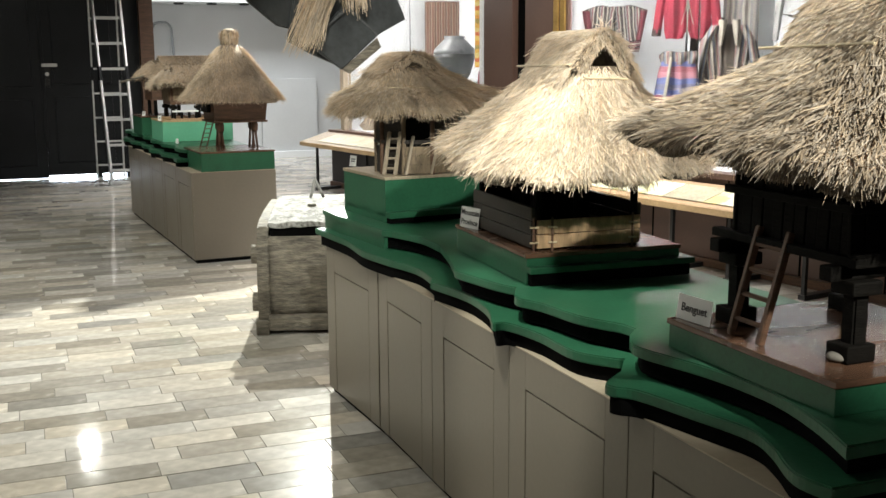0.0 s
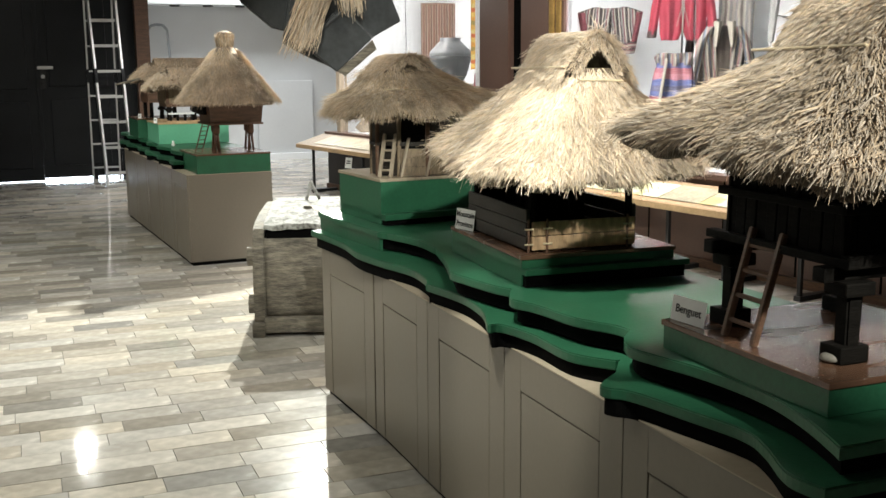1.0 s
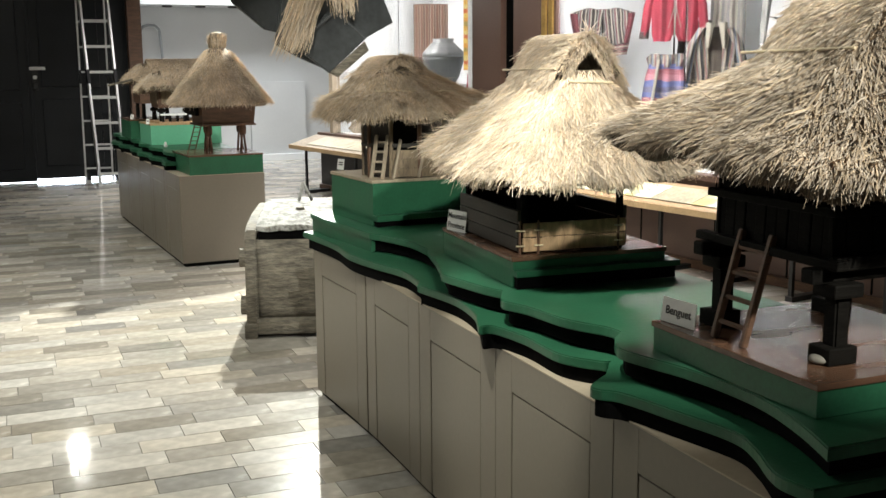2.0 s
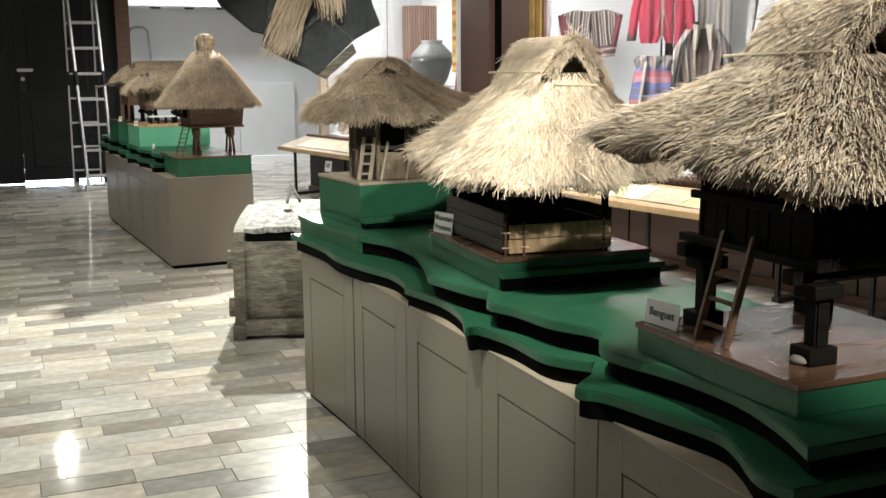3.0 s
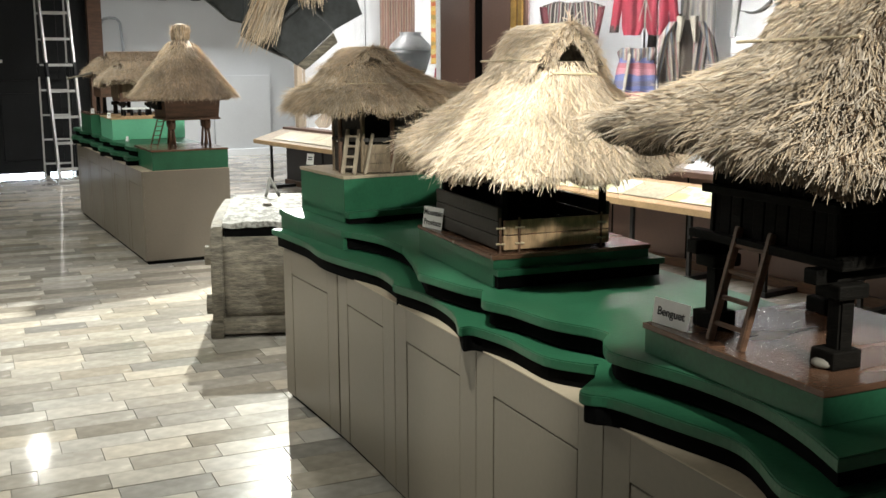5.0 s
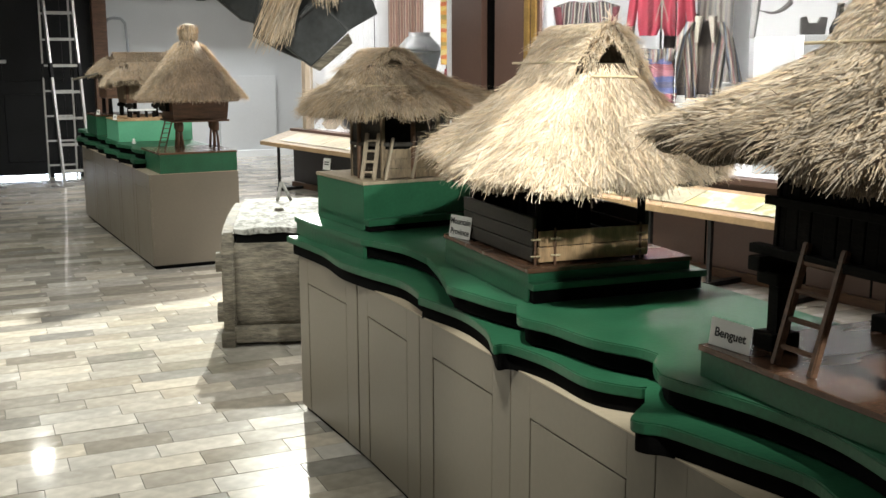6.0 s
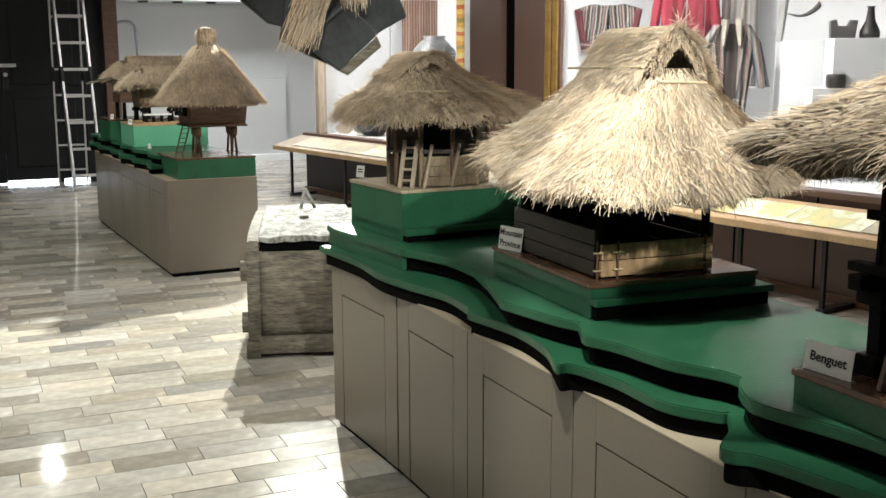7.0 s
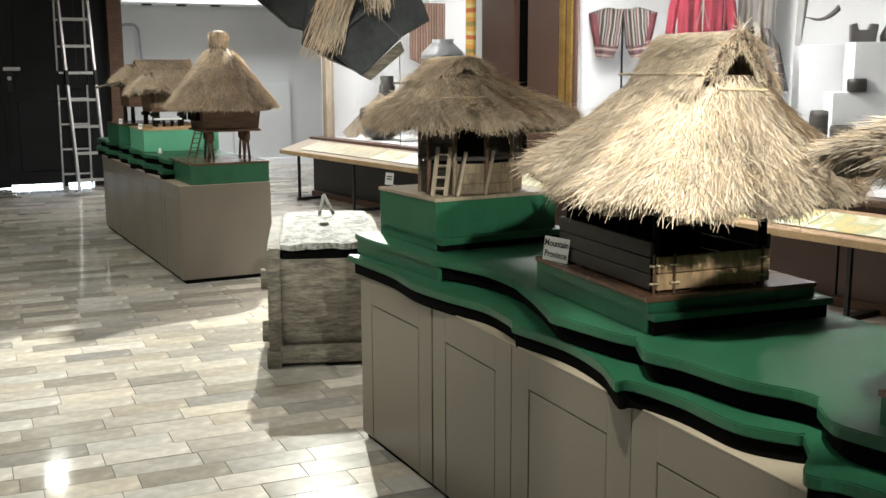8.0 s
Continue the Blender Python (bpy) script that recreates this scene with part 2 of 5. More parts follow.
# dark partition with the double door
structure("wall_door_left", box(B(), -4.0, -0.42, 13.95, 14.15, 0, 3.4), M_DOOR, "black painted partition beside the door")
structure("wall_door_right", box(B(), 1.42, 1.64, 13.95, 14.15, 0, 3.4), M_DOOR, "black painted partition beside the door")
structure("wall_over_door", box(B(), -0.42, 1.42, 13.95, 14.15, 2.44, 3.4), M_DOOR, "black painted partition above the door")
# unseen wall behind the post, added to stop the backdrop's light
structure("wall_recess_side", box(B(), 1.64, 1.8, 14.2, 16.9, 0, 3.4), M_GREYWALL, "unseen grey wall added to keep daylight out of the recess")
structure("door_post", box(B(), 1.64, 1.8, 13.75, 14.2, 0, 3.4), M_BROWNWOOD, "brown wooden post at the partition's end")

# ---- cabinet row along the aisle ----
TOP = 0.632


def cabinet(at, width, label, group):
    """A taupe unit; local y runs along the row, its front looks to -x."""
    t = thing("cabinet", at, label, "cabinet", group)
    body = B()
    box(body, 0.012, 0.6, 0.0015, width - 0.0015, 0.024, TOP, 0.002)
    part("body", body, M_TAUPE, t)
    part("kickboard", box(B(), 0.018, 0.59, 0.004, width - 0.004, 0.0, 0.024), M_BLACK, t, "recessed black kickboard")
    m = 0.1
    fr = B()
    box(fr, 0, 0.012, 0.0015, m - 0.002, 0.024, TOP, 0.0015)
    box(fr, 0, 0.012, width - m + 0.002, width - 0.0015, 0.024, TOP, 0.0015)
    box(fr, 0, 0.012, m - 0.002, width - m + 0.002, 0.532, TOP, 0.0015)
    part("front_frame", fr, M_TAUPE, t)
    part("door", box(B(), 0.001, 0.012, m + 0.002, width - m - 0.002, 0.026, 0.528, 0.0015), M_TAUPE, t)
    part("top_board", box(B(), -0.001, 0.6, 0.002, width - 0.002, TOP, TOP + 0.003), M_TAUPE_TOP, t)
    return t


SEAMS = [1.62, 2.215, 2.815, 3.39, 3.93]
for a, b in zip(SEAMS, SEAMS[1:]):
    cabinet(pose(1.4, a, 0), b - a, "taupe painted low display cabinet with a flush door", "display cabinets in the near row")
cabinet(pose(1.398, 3.932, 0, 0, 0, 3.0), 0.585, "taupe painted low display cabinet at the row's end", "display cabinets in the near row")
FAR = pose(1.285, 7.66, 0, 0, 0, 3.2)
for i in range(5):
    cabinet(FAR @ pose(0, 0.552 * i, 0), 0.55, "taupe painted low display cabinet in the farther row", "display cabinets in the far row")


def smooth_line(pts, n=6):
    """A rounded line through pts (Catmull-Rom)."""
    out = []
    for i in range(len(pts) - 1):
        p0, p1, p2, p3 = (Vector(pts[max(0, min(len(pts) - 1, j))]) for j in (i - 1, i, i + 1, i + 2))
        for k in range(n):
            t = k / n
            out.append(tuple(0.5 * (2 * p1 + (p2 - p0) * t + (2 * p0 - 5 * p1 + 4 * p2 - p3) * t * t + (3 * p1 - p0 - 3 * p2 + p3) * t ** 3)))
    out.append(tuple(pts[-1]))
    return out


def terrace(name, runs, back, z, at, label):
    """Two layers of green board: wavy front edges, on black blocks set back below."""
    t = thing(name, at, label, "terrace")
    for run, z0 in zip(runs, z):
        line = []
        for piece in run:
            line += smooth_line(piece)
        part("board", prism(B(), line + back, z0 - 0.025, z0, 0.003), M_GREEN, t)
        inner = [(x + (0.012 if z0 == z[0] else 0.024), y) for x, y in line[2:-2]]
        part("spacer", prism(B(), inner + [(bx - 0.02, by) for bx, by in back], z0 - 0.065, z0 - 0.026), M_BLACK, t, "black painted spacer")
    return t


# the lower and the upper board; each ends in a curled tail beyond the last plinth
LOW = [[(1.395, 1.60), (1.385, 1.68), (1.43, 1.79), (1.45, 1.88), (1.42, 2.02), (1.385, 2.16), (1.352, 2.2), (1.352, 2.235), (1.43, 2.3)],
       [(1.484, 2.375), (1.465, 2.388), (1.41, 2.484), (1.408, 2.66), (1.381, 2.79), (1.35, 2.80), (1.352, 2.825), (1.397, 2.95), (1.418, 3.138), (1.391, 3.33), (1.385, 3.36)],
       [(1.408, 3.407), (1.422, 3.59), (1.381, 3.78), (1.353, 3.98), (1.366, 4.2), (1.35, 4.42), (1.335, 4.56)]]
HIGH = [[(1.4, 1.59), (1.446, 1.72), (1.474, 1.864), (1.464, 2.03), (1.418, 2.215), (1.425, 2.27), (1.457, 2.327)],
        [(1.495, 2.367), (1.488, 2.42), (1.439, 2.523), (1.416, 2.676), (1.388, 2.755), (1.392, 2.79)],
        [(1.439, 2.88), (1.414, 2.95), (1.390, 3.08), (1.377, 3.16), (1.390, 3.2), (1.443, 3.371)],
        [(1.492, 3.568), (1.494, 3.755), (1.446, 3.93)], [(1.420, 3.97), (1.395, 4.232), (1.37, 4.4), (1.37, 4.6)]]
HIGH = [[(x + 0.01, y) for x, y in piece] for piece in HIGH]
near_terrace = terrace("rice_terrace", [LOW, HIGH], [(2.04, 4.56), (2.04, 1.59)], (0.696, 0.768), Matrix(), "green painted stepped board base like rice terraces")
tail = smooth_line(HIGH[-1])
part("riser", prism(B(), [(x + 0.008, y) for x, y in tail] + [(x + 0.022, y) for x, y in tail[::-1]], 0.697, 0.742), M_GREEN, near_terrace, "green painted riser")
random.seed(4)


def waves(length, x0, amp, z):
    pts = []
    k = int(length / 0.14)
    for i in range(k + 1):
        pts.append((x0 + amp * math.sin(i * 1.9 + z * 9) + 0.012 * math.sin(i * 0.7), length * i / k))
    return [pts]


terrace("rice_terrace", [waves(2.74, 0.0, 0.02, 0.4), waves(2.74, 0.035, 0.022, 0.9)], [(0.6, 2.74), (0.6, 0.0)], (0.695, 0.76), FAR @ pose(0, 0.42, 0),
        "green painted stepped board base under the farther huts")


M_PLINTHTOP = material("scuffed_board", (0.31, 0.25, 0.175), 0.6, vary=0.25, scale=9, stretch=(6, 1, 1), bump=0.1)


def block(name, at, sx, sy, z0, z1, mat, top, label, trim=0.012, ledge=None):
    t = thing(name, at, label, "plinth", "hut plinths")
    part("base", box(B(), 0, sx, 0, sy, z0, z1 - trim, 0.002), mat, t)
    part("top_board", box(B(), -0.004, sx + 0.004, -0.004, sy + 0.004, z1 - trim, z1, 0.002), top, t, "varnished wooden top board")
    if ledge:
        part("ledge", box(B(), *ledge, 0.002), mat, t)
        part("ledge_spacer", box(B(), ledge[0] + 0.004, ledge[1] - 0.012, ledge[2] + 0.008, -0.0005, z0 + 0.001, ledge[4] - 0.0005), M_BLACK, t, "black painted spacer")
    return t


block("plinth", pose(1.487, 1.703, 0), 0.49, 0.5, 0.769, 0.832, M_GREEN, M_TRIM, "green plinth with a brown varnished top below a card lettered Benguet")
block("plinth", pose(1.486, 2.888, 0, 0, 0, -3.3), 0.475, 0.58, 0.769, 0.855, M_GREEN, M_TRIM, "green plinth with a brown varnished top board", ledge=(0.0, 0.51, -0.03, 0.56, 0.803, 0.82))
block("plinth", pose(1.495, 4.115, 0, 0, 0, 5.0), 0.49, 0.425, 0.769, 0.945, M_GREEN, M_PLINTHTOP, "tall green plinth with a pale wood top board", ledge=(0.0, 0.52, -0.04, 0.40, 0.79, 0.812))
block("plinth", FAR @ pose(0.075, 0.005, 0), 0.52, 0.55, 0.635, 0.772, M_GREEN, M_TRIM, "green plinth at the end of the farther row")
block("plinth", FAR @ pose(0.05, 1.25, 0), 0.56, 0.5, 0.762, 0.93, M_MINT, M_EDGE, "mint green plinth with a pale wooden rim")
block("plinth", FAR @ pose(0.03, 2.1, 0), 0.57, 0.5, 0.762, 0.93, M_GREEN, M_TRIM, "dark green plinth with a thatched hut on it")


# ---- thatch ----
def ribbons(name, roots, dirs, norms, lengths, widths, lift, mat, parent, seed, label="", bend=0.2):
    """Straw: bent ribbons of two quads each, one loose piece a straw."""
    rng = np.random.default_rng(seed)
    n = len(roots)
    side = np.cross(dirs, norms)
    side /= np.linalg.norm(side, axis=1)[:, None] + 1e-9
    side = side * (widths / 2)[:, None]
    mid = roots + dirs * (lengths * 0.5)[:, None] + norms * (lift * rng.uniform(0.3, 1.2, n))[:, None]
    sag = rng.normal(0, bend, (n, 3)) * lengths[:, None]
    end = roots + dirs * lengths[:, None] + norms * (lift * rng.uniform(-0.4, 1.3, n))[:, None] + sag * 0.6
    twist = norms * (widths * 0.35)[:, None]
    v = np.stack([roots - side, roots + side, mid - side - twist, mid + side + twist, end - side * 0.5, end + side * 0.5], 1).reshape(-1, 3)
    base = (np.arange(n) * 6)[:, None]
    q = np.concatenate([base + np.array([[0, 1, 3, 2]]), base + np.array([[2, 3, 5, 4]])], 1).reshape(-1, 4)
    me = bpy.data.meshes.new(name)
    me.from_pydata(v.tolist(), [], q.tolist())
    me.materials.append(mat)
    ob = new(name, me)
    ob.parent = parent
    ob["kind"] = "stuff"
    if label:
        ob["label"] = label
    return ob


def thatched_roof(root, half, z_eave, cap, z_cap, z_ridge, mat, count, seed, power=4.0, flare=1.35, profile=None, mid=0.0, hole=True, tips=(0, 0, 0, 0), straw=(0.035, 0.1, 0.0023), stick=True, offset=(0, 0)):
    """Concave hipped thatch under a small ridge roof whose near gable is open. half, cap: half widths (x, y) at the eaves and under the cap;
    tips: lift of the corners (+x+y, -x+y, -x-y, +x-y); offset: the cap's middle."""
    rng = np.random.default_rng(seed)

    def surf(u, v):
        """Place at turn u and slope v (0 cap, 1 eaves)."""
        a = 2 * math.pi * u
        ca, sa = np.cos(a), np.sin(a)
        k = (np.abs(ca) ** power + np.abs(sa) ** power) ** (-1 / power)
        w = v ** flare * 0.45 + v * 0.55 if profile is None else np.interp(v, *profile)
        hx, hy = cap[0] + (half[0] - cap[0]) * w, cap[1] + (half[1] - cap[1]) * w
        corner = np.clip(np.abs(np.sin(2 * a)), 0, 1) ** 2
        q = (np.floor(u * 4) % 4).astype(int)
        lift = np.array(tips)[q] * corner * v ** 2
        x = ca * k * hx + offset[0] * (1 - v)
        y = sa * k * hy + offset[1] * (1 - v)
        wob = 0.008 * np.sin(11 * a + seed) * v + 0.005 * np.sin(23 * a + 2 * seed) * v
        z = z_cap + (z_eave - z_cap) * v + lift + wob + mid * ca ** 2 * (1 - corner) * v ** 2
        return np.stack([x, y, z], -1)

    nu, nv = 72, 12
    bm = B()
    rows = []
    for j in range(nv + 1):
        p = surf(np.arange(nu) / nu, np.full(nu, j / nv))
        rows.append([bm.verts.new(c) for c in p])
    # eave rim and underside, in the colour that carries their shade
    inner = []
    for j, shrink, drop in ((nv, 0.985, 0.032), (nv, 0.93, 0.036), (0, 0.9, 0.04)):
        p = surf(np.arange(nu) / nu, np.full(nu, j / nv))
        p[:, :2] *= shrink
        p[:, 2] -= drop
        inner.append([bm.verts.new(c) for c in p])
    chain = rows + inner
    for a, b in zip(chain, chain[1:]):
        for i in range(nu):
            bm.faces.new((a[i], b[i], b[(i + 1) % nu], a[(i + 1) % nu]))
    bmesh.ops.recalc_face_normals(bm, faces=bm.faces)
    roof = part("roof", bm, M_THATCH_SHADE, root, smooth=True)

    u = rng.random(count)
    v = np.sqrt(rng.random(count)) * 1.0
    v = np.where(rng.random(count) < 0.16, rng.uniform(0.9, 1.0, count), v)
    p = surf(u, v)
    pu, pv = surf(u + 1e-3, v) - p, surf(u, v + 1e-3) - p
    d = pv / np.linalg.norm(pv, axis=1)[:, None]
    nrm = np.cross(pu, pv)
    nrm /= np.linalg.norm(nrm, axis=1)[:, None]
    nrm = np.where(nrm[:, 2:3] < 0, -nrm, nrm)
    side = pu / np.linalg.norm(pu, axis=1)[:, None]
    d = d + side * rng.normal(0, 0.22, (count, 1)) * rng.choice([0.7, 1.9], (count, 1), p=[0.75, 0.25]) + nrm * rng.normal(0.03, 0.08, (count, 1))
    d[:, 2] -= np.clip(v - 0.85, 0, 1) * 1.6
    d /= np.linalg.norm(d, axis=1)[:, None]
    length = rng.uniform(straw[0], straw[1], count)
    length = np.where(v > 0.88, length * (0.22 + 0.3 * np.sin(2 * np.pi * u) ** 2), length)
    ribbons("thatch", p + nrm * rng.uniform(0.0, 0.012, count)[:, None], d, nrm, length, rng.uniform(0.6, 1.3, count) * straw[2], 0.006, mat, roof, seed)
    # ragged cut ends under the eaves
    n2 = count // 3
    u = rng.random(n2)
    p = surf(u, np.full(n2, 0.985))
    c = np.array([0, 0, z_eave])
    outw = p - c
    outw[:, 2] = 0
    outw /= np.linalg.norm(outw, axis=1)[:, None]
    d = np.array([0, 0, -1.0]) + outw * rng.uniform(-0.5, 0.6, (n2, 1)) + rng.normal(0, 0.3, (n2, 3))
    d /= np.linalg.norm(d, axis=1)[:, None]
    ribbons("eave_fringe", p - outw * rng.uniform(0.006, 0.04, (n2, 1)), d, outw, rng.uniform(0.015, 0.042, n2), rng.uniform(0.6, 1.2, n2) * straw[2], 0.003, mat, roof, seed + 1)
    # ridge roof
    cx, cy = cap
    ox, oy = offset
    bm = B()
    end = cy * 0.75
    steps = 10
    sections = []
    for k, (yy, grow) in enumerate(((-cy - 0.015, 1.06), (-cy * 0.4, 1.0), (end * 0.5, 0.97), (end, 0.8))):
        ring = []
        for i in range(steps + 1):
            s = -1 + 2 * i / steps
            zz = z_cap - 0.012 + (z_ridge - z_cap + 0.012) * (1 - abs(s) ** 1.35) * (1 if k < 3 else 0.85)
            ring.append((ox + s * (cx + 0.02) * grow, oy + yy, zz))
        sections.append(ring)
    outer = [[bm.verts.new(c) for c in r] for r in sections]
    inn = [[bm.verts.new((ox + (c[0] - ox) * 0.62, c[1] + (0.01 if k == 3 else 0.0), z_cap - 0.012 + (c[2] - z_cap + 0.012) * 0.68)) for c in r] for k, r in enumerate(sections)]
    for a, b in zip(outer, outer[1:]):
        for i in range(steps):
            bm.faces.new((a[i], a[i + 1], b[i + 1], b[i]))
    for a, b in zip(inn, inn[1:]):
        for i in range(steps):
            bm.faces.new((a[i], b[i], b[i + 1], a[i + 1]))
    for i in range(steps):
        bm.faces.new((outer[0][i], inn[0][i], inn[0][i + 1], outer[0][i + 1]))
        bm.faces.new((outer[3][i], outer[3][i + 1], inn[3][i + 1], inn[3][i]))
    if not hole:
        bm.faces.new(outer[0])
    bm.faces.new(outer[3][::-1])
    bmesh.ops.recalc_face_normals(bm, faces=bm.faces)
    ridge = part("ridge_roof", bm, M_THATCH_SHADE, root, smooth=True)
    n3 = count // 5
    s = rng.uniform(-1, 1, n3)
    yy = rng.uniform(-cy - 0.015, end, n3)
    q = np.stack([ox + s * (cx + 0.022), oy + yy, z_cap - 0.01 + (z_ridge - z_cap + 0.012) * (1 - np.abs(s) ** 1.35)], 1)
    slope = np.stack([np.sign(s) * cx, rng.normal(0, 0.2, n3) * cx, -(z_ridge - z_cap) * (0.4 + np.abs(s))], 1)
    slope /= np.linalg.norm(slope, axis=1)[:, None]
    nn = np.stack([-slope[:, 2] * np.sign(s), np.zeros(n3), np.abs(slope[:, 0])], 1)
    nn /= np.linalg.norm(nn, axis=1)[:, None]
    ribbons("ridge_thatch", q + nn * 0.004, slope, nn, rng.uniform(0.3, 0.7, n3) * straw[1], rng.uniform(0.6, 1.3, n3) * straw[2], 0.006, mat, ridge, seed + 2)
    # loose straws round the gable
    n4 = count // 120
    s = rng.uniform(-1, 1, n4)
    q = np.stack([ox + s * cx, np.full(n4, oy - cy - 0.01), z_cap + (z_ridge - z_cap) * (1 - np.abs(s) ** 1.35)], 1)
    d = np.stack([s * 0.6 + rng.normal(0, 0.4, n4), -rng.uniform(0.0, 0.8, n4), -rng.uniform(-0.5, 1.0, n4)], 1)
    d /= np.linalg.norm(d, axis=1)[:, None]
    ribbons("loose_straw", q, d, np.tile([0, -0.7, 0.7], (n4, 1)), rng.uniform(0.015, 0.04, n4), np.full(n4, straw[2] * 0.8), 0.008, mat, ridge, seed + 3)
    # straw hanging over the gable's face
    n5 = count // 90
    s = rng.uniform(-1, 1, n5)
    f = rng.uniform(0.68, 1.0, n5)
    q = np.stack([ox + s * cx * f, np.full(n5, oy - cy - 0.012), z_cap - 0.012 + (z_ridge - z_cap + 0.012) * (1 - np.abs(s) ** 1.35) * f], 1)
    d = np.stack([s * 0.5 + rng.normal(0, 0.25, n5), -rng.uniform(0.0, 0.35, n5), -np.ones(n5)], 1)
    d /= np.linalg.norm(d, axis=1)[:, None]
    ribbons("gable_thatch", q, d, np.tile([0.0, -1.0, 0.1], (n5, 1)), rng.uniform(0.008, 0.02, n5), rng.uniform(0.6, 1.2, n5) * straw[2], 0.004, mat, ridge, seed + 4)
    if stick:
        for sx in (-1, 1):
            part("bamboo_stick", rod(B(), (ox + sx * (cx + 0.03), oy - cy - 0.02, z_cap + 0.004), (ox + sx * (cx + 0.03), oy + cy + 0.02, z_cap), 0.003), M_BAMBOO, root, "split bamboo stick")
        part("bamboo_stick", rod(B(), (ox - cx * 0.9, oy - cy - 0.035, z_cap - 0.03), (ox + cx * 0.9, oy - cy - 0.035, z_cap - 0.034), 0.003), M_BAMBOO, root, "split bamboo stick")
    return roof


def hut(at, label):
    return thing("model_hut", at, label, "model hut", "model huts")


# granary with black plank walls
h1 = hut(pose(1.745, 1.955, 0.832), "model granary with aged thatch and black plank walls on posts")
thatched_roof(h1, (0.37, 0.385), 0.375, (0.1, 0.135), 0.565, 0.675, M_STRAW_GREY, 74000, 11, power=5, tips=(0.02, 0.03, -0.01, 0.0), mid=0.028)
for px, py in ((-0.145, 0.165), (-0.135, -0.155), (0.15, 0.16), (0.15, -0.155)):
    p = part("post", beam(B(), (px, py, 0), (px, py, 0.125), 0.034, 0.034, 0.004), M_DARKWOOD, h1)
    part("post_foot", box(B(), px - 0.036, px + 0.03, py - 0.026, py + 0.03, 0.0, 0.034, 0.004), M_DARKWOOD, p)
    part("post_cap", box(B(), px - 0.034, px + 0.034, py - 0.03, py + 0.03, 0.125, 0.152, 0.005), M_DARKWOOD, p)
for py in (0.175, -0.15):
    part("floor_beam", box(B(), -0.205, 0.2, py - 0.016, py + 0.016, 0.152, 0.18, 0.004), M_DARKWOOD, h1)
for px in (-0.17, 0.16):
    part("floor_joist", box(B(), px - 0.013, px + 0.013, -0.2, 0.215, 0.18, 0.198, 0.003), M_DARKWOOD, h1)
part("inner_wall", box(B(), -0.15, 0.155, -0.155, 0.15, 0.185, 0.45), M_DARKWOOD, h1)
plank = mesh_of("plank", box(B(), -0.0145, 0.0145, -0.005, 0.005, 0, 0.25, 0.002), M_DARKWOOD)
random.seed(7)
for k in range(11):
    f = -0.155 + 0.031 * k
    for at in (pose(-0.162, f, 0.19, 0, -2, 90), pose(f, -0.168, 0.19, -2, 0, 0), pose(0.168, f, 0.19, 0, 2, 90), pose(f, 0.163, 0.19, 2, 0, 0)):
        o = new("plank", plank)
        o.parent, o.matrix_basis = h1, at @ pose(0, random.uniform(-0.002, 0.002), 0, 0, 0, random.uniform(-1, 1))
part("rail", box(B(), -0.182, -0.168, -0.185, 0.18, 0.275, 0.292, 0.003), M_DARKWOOD, h1)
part("rail", box(B(), -0.182, 0.185, -0.187, -0.174, 0.275, 0.292, 0.003), M_DARKWOOD, h1)
part("bottom_board", box(B(), -0.18, 0.19, -0.192, -0.176, 0.178, 0.203, 0.003), M_DARKWOOD, h1, "dusty black bottom board")
st = B()
bmesh.ops.create_icosphere(st, subdivisions=2, radius=1, matrix=pose(-0.153, -0.152, 0.009) @ Matrix.Diagonal((0.034, 0.026, 0.011, 1)))
single("river_stone", st, material("grey_stone", (0.22, 0.2, 0.17), 0.7, vary=0.2, scale=30), "flat grey river stone beside a granary post", "stone", at=pose(1.745, 1.955, 0.832), smooth=True)


def ladder_model(name, foot, lean, rails, rungs, w, r, mat, label, group=""):
    """A small ladder from the middle of its feet to the middle of its top."""
    a, b = Vector(foot), Vector(lean)
    t = thing(name, Matrix.Translation(a), label, "model ladder", group)
    up = b - a
    side = Vector((up.y, -up.x, 0)).normalized() if abs(up.x) + abs(up.y) > 1e-4 else Vector((1, 0, 0))
    side = Vector(rails).normalized()
    for s in (-1, 1):
        part("rail", beam(B(), side * s * w, side * s * w + up, r * 2, r * 2, r * 0.3), mat, t)
    for k in range(rungs):
        c = up * ((k + 0.7) / (rungs + 0.4))
        part("rung", rod(B(), c - side * w * 1.15, c + side * w * 1.15, r * 0.75, sides=6), mat, t)
    return t


ladder_model("model_ladder", (1.518, 1.99, 0.833), (1.575, 1.985, 1.05), (0, 1, 0), 4, 0.045, 0.007, M_BROWNWOOD, "dark little wooden ladder leaning on the granary")

# hut with bright thatch
h2 = hut(pose(1.705, 3.06, 0.855, 0, 0, -3), "model hut with bright golden thatch and a plank railing")
thatched_roof(h2, (0.316, 0.366), 0.235, (0.072, 0.16), 0.505, 0.6, M_STRAW, 78000, 22, power=4.5, tips=(0.03, 0.045, 0.0, 0.02), offset=(0, -0.03))
for px, py in ((-0.155, -0.09), (0.145, -0.09), (-0.155, 0.34), (0.145, 0.34), (0.0, -0.02), (-0.09, 0.14)):
    part("post", rod(B(), (px, py - 0.04, 0), (px, py - 0.04, 0.3), 0.011, sides=8), M_DARKWOOD, h2)
part("inner_floor", box(B(), -0.15, 0.14, -0.125, 0.300, 0.004, 0.02), M_DARKWOOD, h2)
part("back_wall", box(B(), -0.15, 0.14, 0.295, 0.310, 0.02, 0.29, 0.002), M_DARKWOOD, h2)
